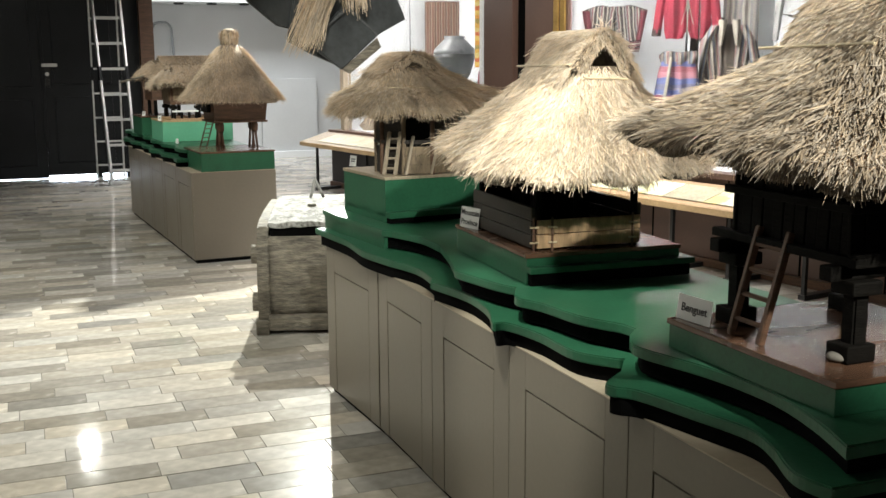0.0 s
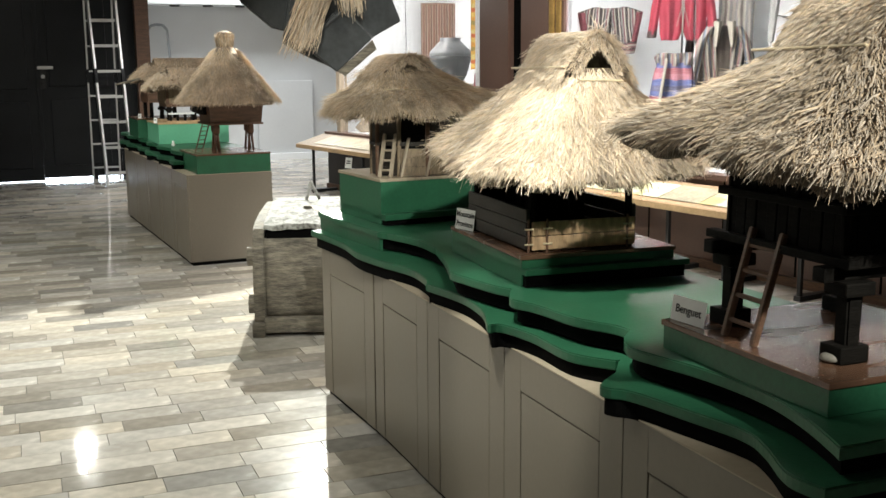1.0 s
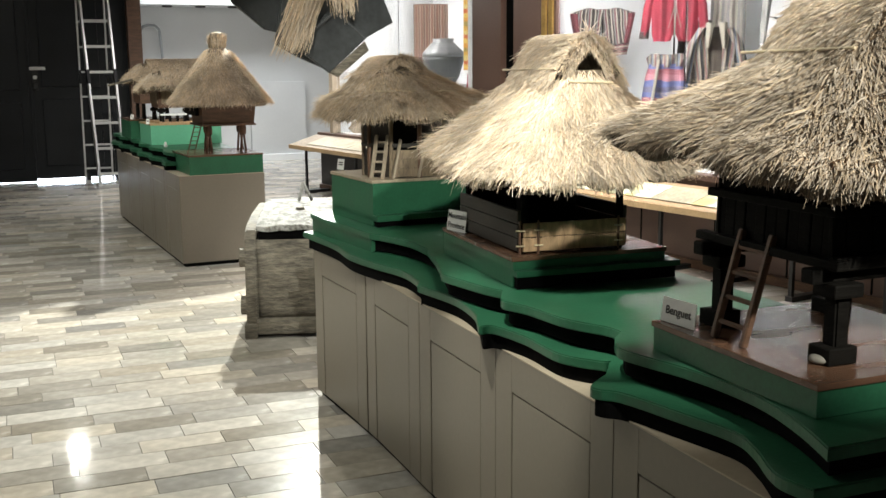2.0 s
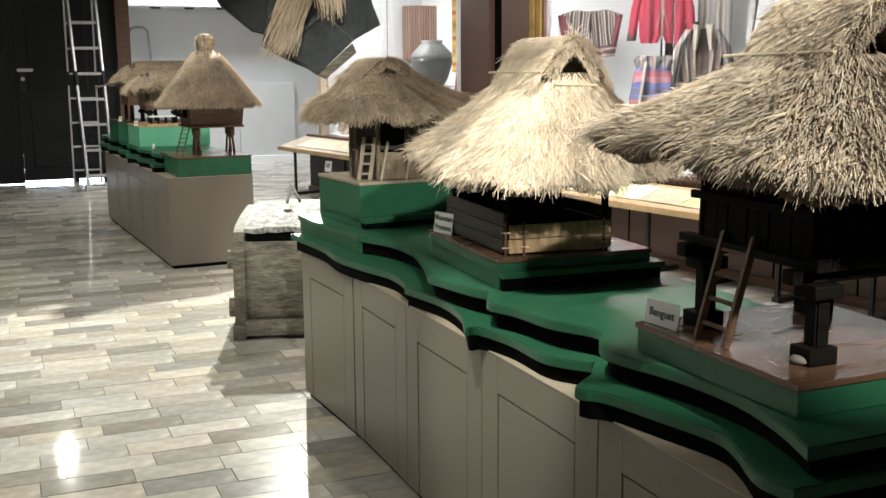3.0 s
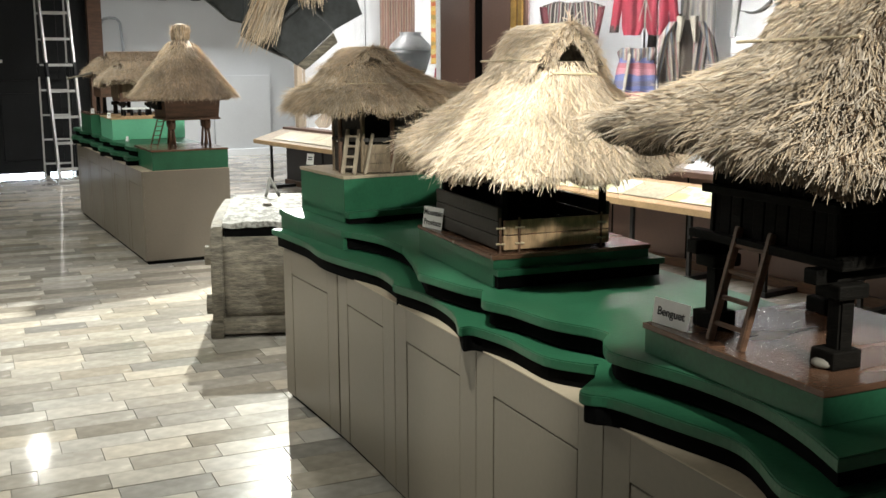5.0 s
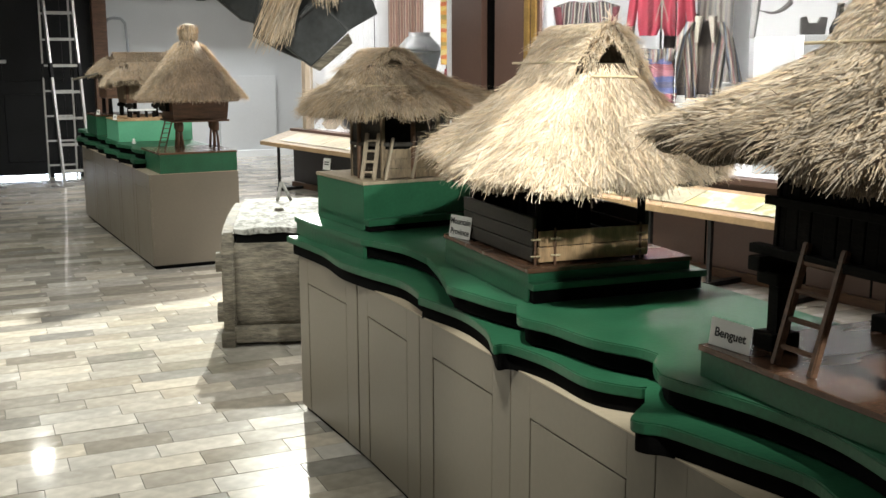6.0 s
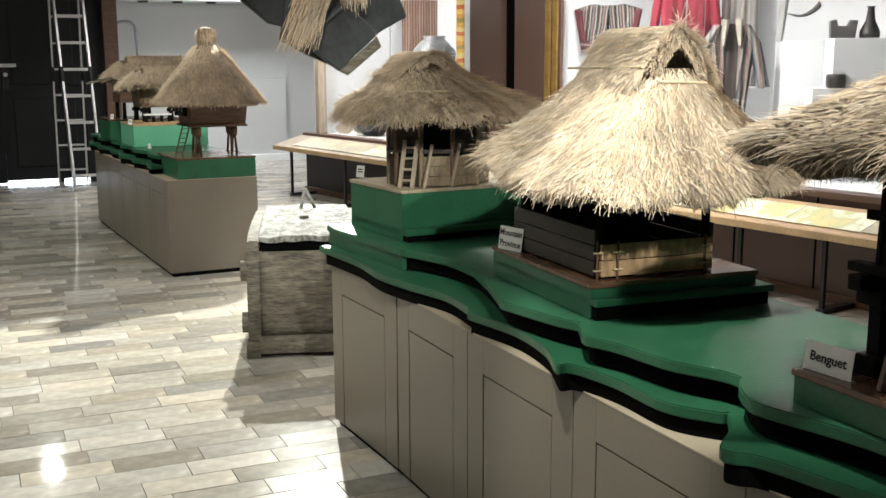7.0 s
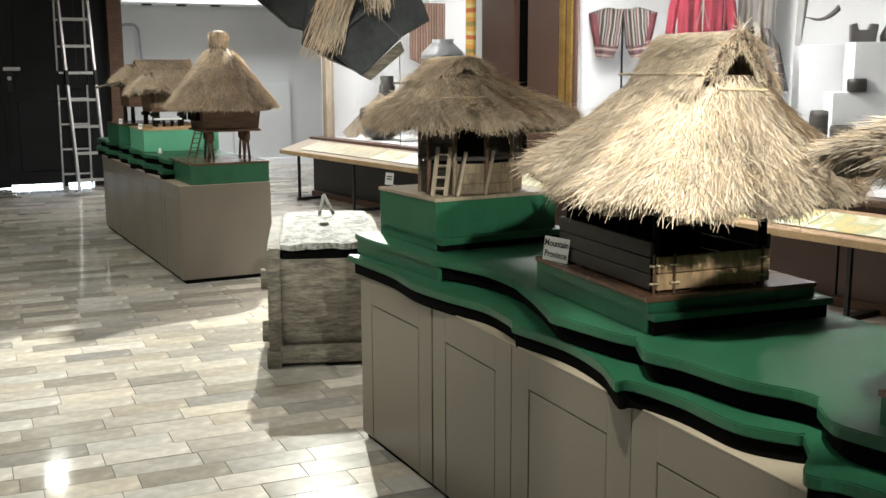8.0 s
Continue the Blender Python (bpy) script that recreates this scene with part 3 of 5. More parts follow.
part("inner_room", box(B(), -0.06, 0.1, 0.060, 0.290, 0.02, 0.32, 0.002), M_DARKWOOD, h2)
for k in range(2):
    part("railing_plank", box(B(), -0.165 + 0.002 * k, 0.155, -0.152, -0.140, 0.006 + 0.041 * k, 0.045 + 0.041 * k, 0.003), M_PALEWOOD, h2, "pale wooden plank")
for k in range(3):
    part("railing_plank", box(B(), -0.178, -0.166, -0.140, 0.320, 0.006 + 0.039 * k, 0.043 + 0.039 * k, 0.003), M_SIDEWOOD, h2)
    part("railing_plank", box(B(), 0.152, 0.164, -0.140, 0.320, 0.006 + 0.039 * k, 0.043 + 0.039 * k, 0.003), M_SIDEWOOD, h2)
for px in (-0.178, -0.122, 0.128):
    part("lashing", rod(B(), (px, -0.157, 0.0), (px, -0.157, 0.095), 0.0035, sides=6), M_BROWNWOOD, h2, "rattan-bound upright")
    for z in (0.025, 0.068):
        part("knot", rod(B(), (px - 0.012, -0.158, z), (px + 0.014, -0.158, z - 0.001), 0.0028, sides=6), M_BAMBOO, h2, "pale rattan knot")

# hut with rounded thatch
h3 = hut(pose(1.71, 4.28, 0.945, 0, 0, 8), "model hut with rounded aged thatch and woven walls")
thatched_roof(h3, (0.315, 0.345), 0.262, (0.085, 0.085), 0.41, 0.462, M_STRAW_BROWN, 56000, 33, power=2.7, tips=(0.0, -0.005, 0.0, -0.01), profile=([0, 0.07, 0.33, 0.53, 0.75, 1], [0, 0.13, 0.33, 0.5, 0.78, 1]), stick=False, offset=(-0.075, 0.02))
part("bamboo_stick", rod(B(), (-0.26, -0.215, 0.338), (0.05, -0.235, 0.334), 0.002), M_BAMBOO, h3, "split bamboo stick")
foot = [(0.185 * math.cos(a), 0.01 + 0.142 * math.sin(a)) for a in [2 * math.pi * (k + 0.25) / 10 for k in range(10)]]
part("inner_wall", prism(B(), [(x * 0.95, y * 0.95) for x, y in foot], 0.002, 0.27), M_DARKWOOD, h3)
for i in range(10):
    a, b = Vector(foot[i]), Vector(foot[(i + 1) % 10])
    part("post", rod(B(), (*(a * 1.02), 0.0), (*(a * 1.02), 0.27), 0.009, sides=8), M_BROWNWOOD if i % 2 else M_GREYPLANK, h3)
    for k in range(3):
        part("wall_plank", beam(B(), (*a, 0.02 + 0.035 * k), (*b, 0.02 + 0.035 * k), 0.01, 0.034, 0.002), M_SIDEWOOD if i in (4, 5) else M_GREYPLANK, h3)
    part("wall_rail", beam(B(), (*(a * 1.03), 0.125), (*(b * 1.03), 0.125), 0.018, 0.014, 0.003), M_SIDEWOOD, h3)
    if i == 6:
        continue
    for k in range(3):
        part("wall_plank", beam(B(), (*a, 0.152 + 0.04 * k), (*b, 0.152 + 0.04 * k), 0.008, 0.039, 0.002), M_SIDEWOOD, h3)
ladder_model("model_ladder", (1.53, 4.165, 0.946), (1.565, 4.195, 1.11), (1, -0.7, 0), 4, 0.022, 0.0065, M_POST, "pale wooden model ladder leaning on a hut wall")
for x in (1.585, 1.69):
    single("leaning_pole", beam(B(), (0, 0, 0), (0.035, 0.004, 0.15), 0.012, 0.01, 0.002), M_POST, "short pale wooden pole leaning on a hut wall", "pole", at=pose(x, 4.136, 0.946))


def lettering(name, text, size, at, parent, label=""):
    cu = bpy.data.curves.new(name, "FONT")
    cu.body, cu.size, cu.align_x, cu.align_y, cu.extrude, cu.offset = text, size, "CENTER", "CENTER", 0.0002, size * 0.018
    tmp = bpy.data.objects.new(name, cu)
    me = bpy.data.meshes.new_from_object(tmp)
    bpy.data.objects.remove(tmp)
    me.materials.append(M_INK)
    ob = new(name, me)
    ob.parent, ob.matrix_basis = parent, at
    return ob


def card(at, w, h, lines, label, bars=0):
    t = thing("place_card", at, label, "card", "place cards")
    part("sheet", box(B(), -w / 2, w / 2, 0, 0.0012, 0, h), M_PAPER, t)
    part("foot_fold", box(B(), -w / 2, w / 2, 0.001, 0.02, 0, 0.001), M_PAPER, t)
    for i, text in enumerate(lines):
        lettering("lettering", text, h / (len(lines) + 0.75) * (1.05 if len(lines) > 1 else 0.8), pose(0, -0.0006, h * (1 - (i + 0.5 + 0.1) / (len(lines) + 0.2)), 90, 0, 0), t)
    for i in range(bars):
        part("text_bar", box(B(), -w * 0.3, w * 0.3, -0.0008, 0, h * (0.62 - 0.2 * i), h * (0.72 - 0.2 * i)), M_INK, t, "illegible dark line of print")
    return t


card(pose(1.506, 2.147, 0.833, -8, 0, -84), 0.104, 0.053, ["Benguet"], "white place card lettered Benguet")
card(pose(1.52, 3.37, 0.856, -8, 0, -78), 0.1, 0.066, ["Mountain", "Province"], "white place card lettered Mountain Province")
card(pose(1.505, 4.57, 0.946, -8, 0, -70), 0.045, 0.045, [], "small white place card with faint print", 2)

# ---- the farther row ----
def pyramid_roof(root, half, z0, z1, knot, mat, count, seed):
    bm = B()
    prof = [(1.0, 0.0), (0.86, 0.16), (0.66, 0.4), (0.44, 0.66), (0.26, 0.88), (0.19, 1.0)]
    rings = []
    for s, f in prof:
        ring = []
        for i in range(32):
            a = 2 * math.pi * i / 32
            ca, sa = math.cos(a), math.sin(a)
            pw = 5 if s > 0.4 else 2.5
            k = (abs(ca) ** pw + abs(sa) ** pw) ** (-1 / pw)
            ring.append((ca * k * half * s * 0.93, sa * k * half * s * 0.93, z0 + (z1 - z0) * f - 0.006))
        rings.append(ring)
    low = [(x * 0.95, y * 0.95, z - 0.02) for x, y, z in rings[0]]
    allr = [low] + rings
    vs = [[bm.verts.new(c) for c in r] for r in allr]
    for a, b in zip(vs, vs[1:]):
        for i in range(32):
            bm.faces.new((a[i], a[(i + 1) % 32], b[(i + 1) % 32], b[i]))
    bm.faces.new(vs[0][::-1])
    bm.faces.new(vs[-1])
    roof = part("roof", bm, M_THATCH_SHADE, root, smooth=True)
    rng = np.random.default_rng(seed)
    u, v = rng.random(count), np.sqrt(rng.random(count))
    a = 2 * np.pi * u
    k = (np.abs(np.cos(a)) ** 4.5 + np.abs(np.sin(a)) ** 4.5) ** (-1 / 4.5)
    sc = np.interp(v, [0, 0.12, 0.34, 0.6, 0.84, 1], [0.19, 0.26, 0.44, 0.66, 0.86, 1.0])
    zz = np.interp(v, [0, 0.12, 0.34, 0.6, 0.84, 1], [z1, z0 + (z1 - z0) * 0.88, z0 + (z1 - z0) * 0.66, z0 + (z1 - z0) * 0.4, z0 + (z1 - z0) * 0.16, z0])
    p = np.stack([np.cos(a) * k * half * sc, np.sin(a) * k * half * sc, zz], 1)
    out = np.stack([np.cos(a), np.sin(a), np.zeros(count)], 1)
    d = out * 0.75 + np.array([0, 0, -0.75]) + rng.normal(0, 0.1, (count, 3))
    d /= np.linalg.norm(d, axis=1)[:, None]
    nn = out * 0.7 + np.array([0, 0, 0.7])
    ribbons("thatch", p + nn * 0.004, d, nn, rng.uniform(0.04, 0.09, count) * np.where(v > 0.93, 0.4, 1), rng.uniform(0.0018, 0.0034, count), 0.005, mat, roof, seed)
    if knot:
        n = 900
        a = rng.uniform(0, 2 * np.pi, n)
        r = rng.uniform(0.75, 1.0, n) * knot
        p = np.stack([np.cos(a) * r, np.sin(a) * r, z1 - 0.02 + rng.uniform(0, 0.075, n)], 1)
        d = np.stack([np.cos(a) * 0.2, np.sin(a) * 0.2, np.full(n, 1.0)], 1) + rng.normal(0, 0.15, (n, 3))
        core = part("top_knot", lathe(B(), [(knot * 1.3, z1 - 0.05), (knot, z1), (knot * 0.86, z1 + 0.03), (knot * 1.02, z1 + 0.07), (knot * 0.8, z1 + 0.1), (knot * 0.35, z1 + 0.112)], 14), M_THATCH_SHADE, root, "bound straw top knot")
        ribbons("knot_straw", p, d / np.linalg.norm(d, axis=1)[:, None], np.stack([np.cos(a), np.sin(a), a * 0], 1), rng.uniform(0.03, 0.06, n), np.full(n, 0.004), 0.004, mat, core, seed + 5)
    return roof


h4 = hut(pose(1.65, 8.02, 0.772, 0, 0, 3.2), "model granary with a pyramid thatch on tall round posts")
pyramid_roof(h4, 0.325, 0.35, 0.735, 0.055, M_STRAW_BROWN, 26000, 44)
cab = B()
low, top = [(-0.165, -0.17), (0.2, -0.17), (0.2, 0.17), (-0.165, 0.17)], [(-0.175, -0.19), (0.215, -0.19), (0.215, 0.19), (-0.175, 0.19)]
va, vb = [cab.verts.new((x, y, 0.2)) for x, y in low], [cab.verts.new((x, y, 0.36)) for x, y in top]
cab.faces.new(va[::-1]), cab.faces.new(vb)
for i in range(4):
    cab.faces.new((va[i], va[(i + 1) % 4], vb[(i + 1) % 4], vb[i]))
part("chamber", cab, M_BROWNWOOD, h4)
part("floor_beam", box(B(), -0.18, 0.21, -0.19, 0.19, 0.188, 0.202, 0.003), M_BROWNWOOD, h4)
for px, py in ((-0.12, -0.14), (0.125, -0.14), (-0.07, 0.14), (0.175, 0.14)):
    post = rod(B(), (-0.018, 0, 0), (-0.005, 0, 0.15), 0.009, 0.008, 8)
    rod(post, (0.018, 0, 0), (0.005, 0, 0.15), 0.009, 0.008, 8)
    p = part("post", post, M_BROWNWOOD, h4, smooth=True)
    p.matrix_basis = pose(px, py, 0)
    part("rat_guard", lathe(B(), [(0.016, 0.12), (0.024, 0.13), (0.026, 0.175), (0.02, 0.19)], 14), M_BROWNWOOD, p, smooth=True)
part("porch_wall", box(B(), -0.2, -0.175, -0.1, 0.12, 0.26, 0.36, 0.003), M_DARKWOOD, h4)
ladder_model("model_ladder", (1.412, 7.9, 0.773), (1.475, 7.93, 0.97), (1, 0.1, 0), 6, 0.024, 0.004, M_BROWNWOOD, "thin model ladder leaning on the pyramid-roofed granary")

h5 = hut(FAR @ pose(0.36, 1.5, 0.93, 0, 0, 90), "model hut with golden straw thatch on low posts")
thatched_roof(h5, (0.29, 0.33), 0.275, (0.035, 0.23), 0.4, 0.425, M_STRAW, 17000, 55, power=5, hole=False, stick=False, straw=(0.04, 0.09, 0.0034), tips=(0.0, 0.02, 0.01, -0.01))
part("chamber", box(B(), -0.15, 0.18, -0.22, 0.22, 0.12, 0.34, 0.004), M_BROWNWOOD, h5)
for k in range(3):
    part("wall_panel", box(B(), -0.13 + 0.1 * k, -0.04 + 0.1 * k, 0.221, 0.23, 0.15, 0.27, 0.003), M_GREYPLANK, h5, "pale plank panel")
    part("wall_panel", box(B(), -0.16, -0.151, -0.2 + 0.14 * k, -0.08 + 0.14 * k, 0.15, 0.27, 0.003), M_GREYPLANK, h5, "pale plank panel")
for py, px in ((-0.2, -0.14), (0.2, -0.14), (-0.2, 0.17), (0.2, 0.17), (0.0, -0.14)):
    p = part("post", rod(B(), (px, py, 0), (px, py, 0.12), 0.02, 0.016, 10), M_DARKWOOD, h5)
    part("rat_guard", lathe(B(), [(0.02, 0.085), (0.034, 0.09), (0.034, 0.11), (0.02, 0.118)], 12), M_DARKWOOD, p).matrix_basis = pose(px, py, 0)
part("platform", box(B(), -0.24, 0.18, -0.26, 0.24, 0.0, 0.014, 0.002), M_PALEWOOD, h5)
bench = thing("model_bench", FAR @ pose(0.24, 1.285, 0.944), "small pale model bench on dark legs", "model bench")
part("seat", box(B(), -0.1, 0.1, -0.03, 0.03, 0.05, 0.062, 0.002), M_PAPER, bench, "pale seat board")
for px in (-0.085, -0.03, 0.03, 0.085):
    part("leg", box(B(), px - 0.007, px + 0.007, -0.022, 0.022, 0.0, 0.05), M_DARKWOOD, bench)
h6 = hut(FAR @ pose(0.42, 2.35, 0.93, 0, 0, 90), "model house with grey ridged thatch and plank walls")
thatched_roof(h6, (0.28, 0.36), 0.34, (0.05, 0.25), 0.475, 0.51, M_STRAW_BROWN, 15000, 66, power=4, hole=False, stick=False, straw=(0.04, 0.09, 0.0035))
part("chamber", box(B(), -0.16, 0.2, -0.3, 0.28, 0.13, 0.4, 0.004), M_BROWNWOOD, h6)
for k in range(3):
    part("wall_panel", box(B(), -0.14 + 0.1 * k, -0.05 + 0.1 * k, 0.281, 0.29, 0.2, 0.32, 0.003), M_BROWNWOOD, h6, "plank panel")
for py, px in ((-0.25, -0.14), (0.05, -0.14), (0.25, -0.14), (-0.25, 0.17), (0.25, 0.17)):
    part("post", rod(B(), (px, py, 0), (px, py, 0.14), 0.018, 0.015, 10), M_DARKWOOD, h6)
part("ridge_pole", rod(B(), (-0.2, 0.55, 0.29), (-0.22, 0.25, 0.36), 0.009), M_GREYWOOD, h6, "grey bamboo pole sticking out from the eaves")
card(FAR @ pose(0.03, 1.27, 0.931, -8, 0, -60), 0.04, 0.04, [], "small white place card with faint print", 2)
card(FAR @ pose(0.05, 2.13, 0.931, -8, 0, -60), 0.04, 0.04, [], "small white place card with faint print", 2)
single("figurine", lathe(B(), [(0.012, 0), (0.016, 0.012), (0.009, 0.024), (0.011, 0.034), (0.003, 0.042)], 10), M_PAPER, "tiny plain white figurine on the green terrace", "figurine", at=FAR @ pose(0.12, 1.05, 0.76), smooth=True)

# ---- chest behind the row's end ----
chest = thing("wooden_chest", pose(1.287, 5.557, 0, 0, 0, -17), "large weathered wooden chest with hewn sides and a pale lid", "chest")
fr = B()
box(fr, 0.06, 0.48, 0.03, 0.07, 0.1, 0.505)
bmesh.ops.subdivide_edges(fr, edges=fr.edges[:], cuts=14, use_grid_fill=True)
for v in fr.verts:
    v.co.y += -0.02 * math.sin(math.pi * (v.co.z - 0.1) / 0.405) + 0.008 * noise.noise(v.co * 22)
part("front_wall", fr, M_GREYWOOD, chest, smooth=True)
for x0 in (0.0, 0.48):
    sd = prism(B(), [(0.03, 0.0), (0.008, 0.1), (-0.006, 0.22), (-0.004, 0.34), (0.01, 0.44), (0.035, 0.51), (0.08, 0.55), (0.2, 0.572), (0.5, 0.582), (0.98, 0.575), (0.98, 0.0)], x0, x0 + 0.06, 0.008)
    for v in sd.verts:
        v.co = Vector((v.co.z, v.co.x, v.co.y))
    bmesh.ops.recalc_face_normals(sd, faces=sd.faces)
    part("side_wall", sd, M_GREYWOOD, chest, "thick weathered side plank")
part("back_wall", box(B(), 0.06, 0.48, 0.92, 0.97, 0.1, 0.52, 0.004), M_GREYWOOD, chest)
part("base_plank", box(B(), 0.05, 0.5, -0.015, 0.08, 0.02, 0.1, 0.012), M_GREYWOOD, chest, "grey hewn base plank")
part("corner_foot", box(B(), -0.012, 0.055, -0.02, 0.1, 0.0, 0.075, 0.01), M_GREYWOOD, chest)
part("floor_board", box(B(), 0.06, 0.48, 0.08, 0.92, 0.06, 0.1), M_BLACK, chest)
lid = B()
box(lid, 0.062, 0.5, 0.0, 0.95, 0.0, 0.03, 0.006)
bmesh.ops.subdivide_edges(lid, edges=[e for e in lid.edges if e.calc_length() > 0.1], cuts=10, use_grid_fill=True)
for v in lid.verts:
    v.co.z += 0.035 * math.sin(math.pi * min(1, v.co.y / 0.95)) * 0.5 + 0.012 * noise.noise(v.co * 12) - 0.02 * max(0, 0.1 - v.co.y)
    v.co.y += 0.012 * noise.noise(v.co * 9 + Vector((3, 1, 0)))
lid_ob = part("lid", lid, M_LID, chest, "pale worn lid lifted a little at the front", smooth=False)
lid_ob.matrix_basis = pose(0, 0, 0.556, 1.0, 0, 0)
# black filler: the shade of the open gap under the lid, as a board
part("lid_prop", box(B(), 0.07, 0.48, 0.04, 0.9, 0.5, 0.553), M_BLACK, chest, "black board added for the shade in the gap below the lid")
hd = B()
rod(hd, (0.25, 0.72, 0.045), (0.275, 0.74, 0.15), 0.009)
rod(hd, (0.325, 0.74, 0.045), (0.275, 0.74, 0.15), 0.009)
part("handle", hd, M_LID, lid_ob, "pale pointed handle")
part("knob", rod(B(), (0.27, 0.4, 0.03), (0.27, 0.4, 0.06), 0.03, 0.02, 12), M_GREYWOOD, lid_ob)
for z in (0.16, 0.41):
    part("side_knob", rod(B(), (-0.03, 0.07, z), (0.0, 0.07, z), 0.05, 0.05, 14), M_GREYWOOD, chest, "round wooden peg head")

# ---- black leather rain cape hung above the chest ----
cape = thing("hanging_rain_cape", pose(1.75, 5.52, 1.34), "black leather cape of folded panels with straw tassels", "rain cape")


def panel(name, pts, y0, y1, mat=M_HIDE, label=""):
    bm = prism(B(), pts, -y1, -y0, 0.006)
    for v in bm.verts:
        v.co = Vector((v.co.x, -v.co.z, v.co.y))
    bmesh.ops.recalc_face_normals(bm, faces=bm.faces)
    return part(name, bm, mat, cape, label)


panel("front_panel", [(-0.02, 0.0), (0.165, 0.16), (0.03, 0.3), (-0.03, 0.285), (-0.1, 0.21), (-0.14, 0.09)], -0.06, -0.03)
panel("side_panel", [(0.165, 0.16), (0.335, 0.25), (0.29, 0.36), (0.26, 0.62), (0.08, 0.62), (0.05, 0.3)], -0.02, 0.03)
panel("back_panel", [(-0.02, 0.02), (0.165, 0.15), (0.12, 0.5), (-0.2, 0.62), (-0.27, 0.14), (-0.14, 0.07)], -0.0, 0.05)
panel("wing_panel", [(-0.13, 0.1), (-0.25, 0.14), (-0.245, 0.2), (-0.31, 0.215), (-0.46, 0.337), (-0.62, 0.62), (-0.1, 0.62)], 0.06, 0.1)
panel("hem_board", [(-0.02, 0.0), (0.02, -0.02), (0.185, 0.11), (0.165, 0.155)], -0.075, -0.045, M_GREYWOOD, "grey wooden hem board")
part("seam", beam(B(), (-0.1, -0.065, 0.205), (0.03, -0.068, 0.31), 0.016, 0.012, 0.004), M_SEAM, cape)
part("seam", beam(B(), (0.02, -0.05, 0.3), (0.175, -0.05, 0.165), 0.014, 0.012, 0.004), M_SEAM, cape)
part("hanger_wire", rod(B(), (0, 0.02, 0.6), (0, 0.02, 2.06), 0.004, sides=6), M_STEEL, cape)
rng = np.random.default_rng(9)
for (bx, bz, tx, tz, n, ln) in ((-0.085, 0.46, -0.42, -1.0, 520, 0.36), (0.045, 0.44, 0.12, -1.0, 130, 0.15)):
    roots = np.stack([bx + rng.normal(0, 0.03, n), -0.08 + rng.normal(0, 0.012, n), bz + rng.normal(0, 0.02, n)], 1)
    d = np.stack([tx + rng.normal(0, 0.055, n), rng.normal(-0.05, 0.04, n), np.full(n, tz)], 1)
    d /= np.linalg.norm(d, axis=1)[:, None]
    ribbons("straw_tassel", roots, d, np.tile([0.0, -1.0, 0.0], (n, 1)), rng.uniform(0.6, 1.1, n) * ln, np.full(n, 0.0042), 0.012, M_STRAW, cape, int(n), bend=0.06)
# ---- show cases along the other side ----
structure("case_base", box(B(), 0.3, 1.9, -2.4, 2.95, 0.0, 0.6), M_BROWNWALL, "brown panelled base of the near show case", CASE)
structure("case_base_far", box(B(), 0.3, 1.9, 2.95, 6.2, 0.0, 0.6), M_PANEL_SHADED, "panelled base of the far show case, darkened for its shade", CASE)
structure("case_ledge", box(B(), 0.27, 0.42, -2.4, 6.22, 0.602, 0.64, 0.004), M_BROWNWALL, "brown frame rail under the case glass", CASE)
structure("case_floor", box(B(), 0.42, 1.75, -2.4, 6.2, 0.602, 0.63), M_WHITE, "white floor inside the show cases", CASE)
structure("case_back", box(B(), 1.75, 1.9, -2.4, 6.2, 0.63, 3.0), M_WHITE, "white back wall inside the show cases", CASE)
structure("case_end_near", box(B(), 0.42, 1.75, 2.2, 2.3, 0.63, 3.0), M_WHITE, "white end wall inside the near show case", CASE)
structure("case_end_far", box(B(), 0.42, 1.75, 6.1, 6.2, 0.63, 3.0), M_WHITE, "white end wall inside the far show case", CASE)
structure("case_end_far_inner", box(B(), 0.42, 1.75, 3.3, 3.4, 0.63, 3.0), M_WHITE, "white end wall inside the far show case", CASE)
structure("case_end_entry", box(B(), 0.3, 1.9, -2.5, -2.4, 0.0, 3.0), M_BROWNWALL, "brown end of the show cases", CASE)
structure("case_roof", box(B(), 0.3, 1.9, -2.5, 6.2, 3.0, 3.1), M_BROWNWALL, "brown cover over the show cases", CASE)
structure("case_header", box(B(), 0.3, 0.42, -2.4, 6.2, 2.5, 3.0), M_BROWNWALL, "brown header above the case glass", CASE)
structure("pilaster", box(B(), 0.3, 0.55, 2.74, 3.16, 0.642, 2.5), M_BROWNWALL, "brown painted upright between the cases", CASE)
structure("pilaster_gap", box(B(), 0.36, 0.55, 2.56, 2.74, 0.642, 2.5), M_BLACK, "black recess between two uprights", CASE)
structure("pilaster", box(B(), 0.3, 0.55, 2.2, 2.56, 0.642, 2.5), M_BROWNWALL, "dark brown upright beside the gilded frame", CASE)
g = thing("gilded_moulding", CASE @ pose(0.3, 2.03, 0.642), "narrow gilded moulding along the case opening", "moulding")
part("outer_strip", box(B(), 0.0, 0.05, 0.11, 0.165, 0, 1.85, 0.006), M_GOLD, g)
part("groove", box(B(), 0.02, 0.05, 0.085, 0.11, 0, 1.85), M_BROWNWALL, g, "dark groove")
part("inner_strip", box(B(), 0.005, 0.05, 0.03, 0.085, 0, 1.85, 0.006), M_GOLD, g)
part("lip", box(B(), 0.02, 0.05, 0.0, 0.03, 0, 1.85, 0.004), M_BROWNWALL, g, "dark inner lip")
structure("case_corner_post", box(B(), 0.3, 0.4, 5.88, 5.96, 0.642, 2.5, 0.005), M_POST, "pale wooden corner post of the far case", CASE)
M_GLASS = bpy.data.materials.new("clear_glass")
M_GLASS.use_nodes = True
gb = M_GLASS.node_tree.nodes["Principled BSDF"]
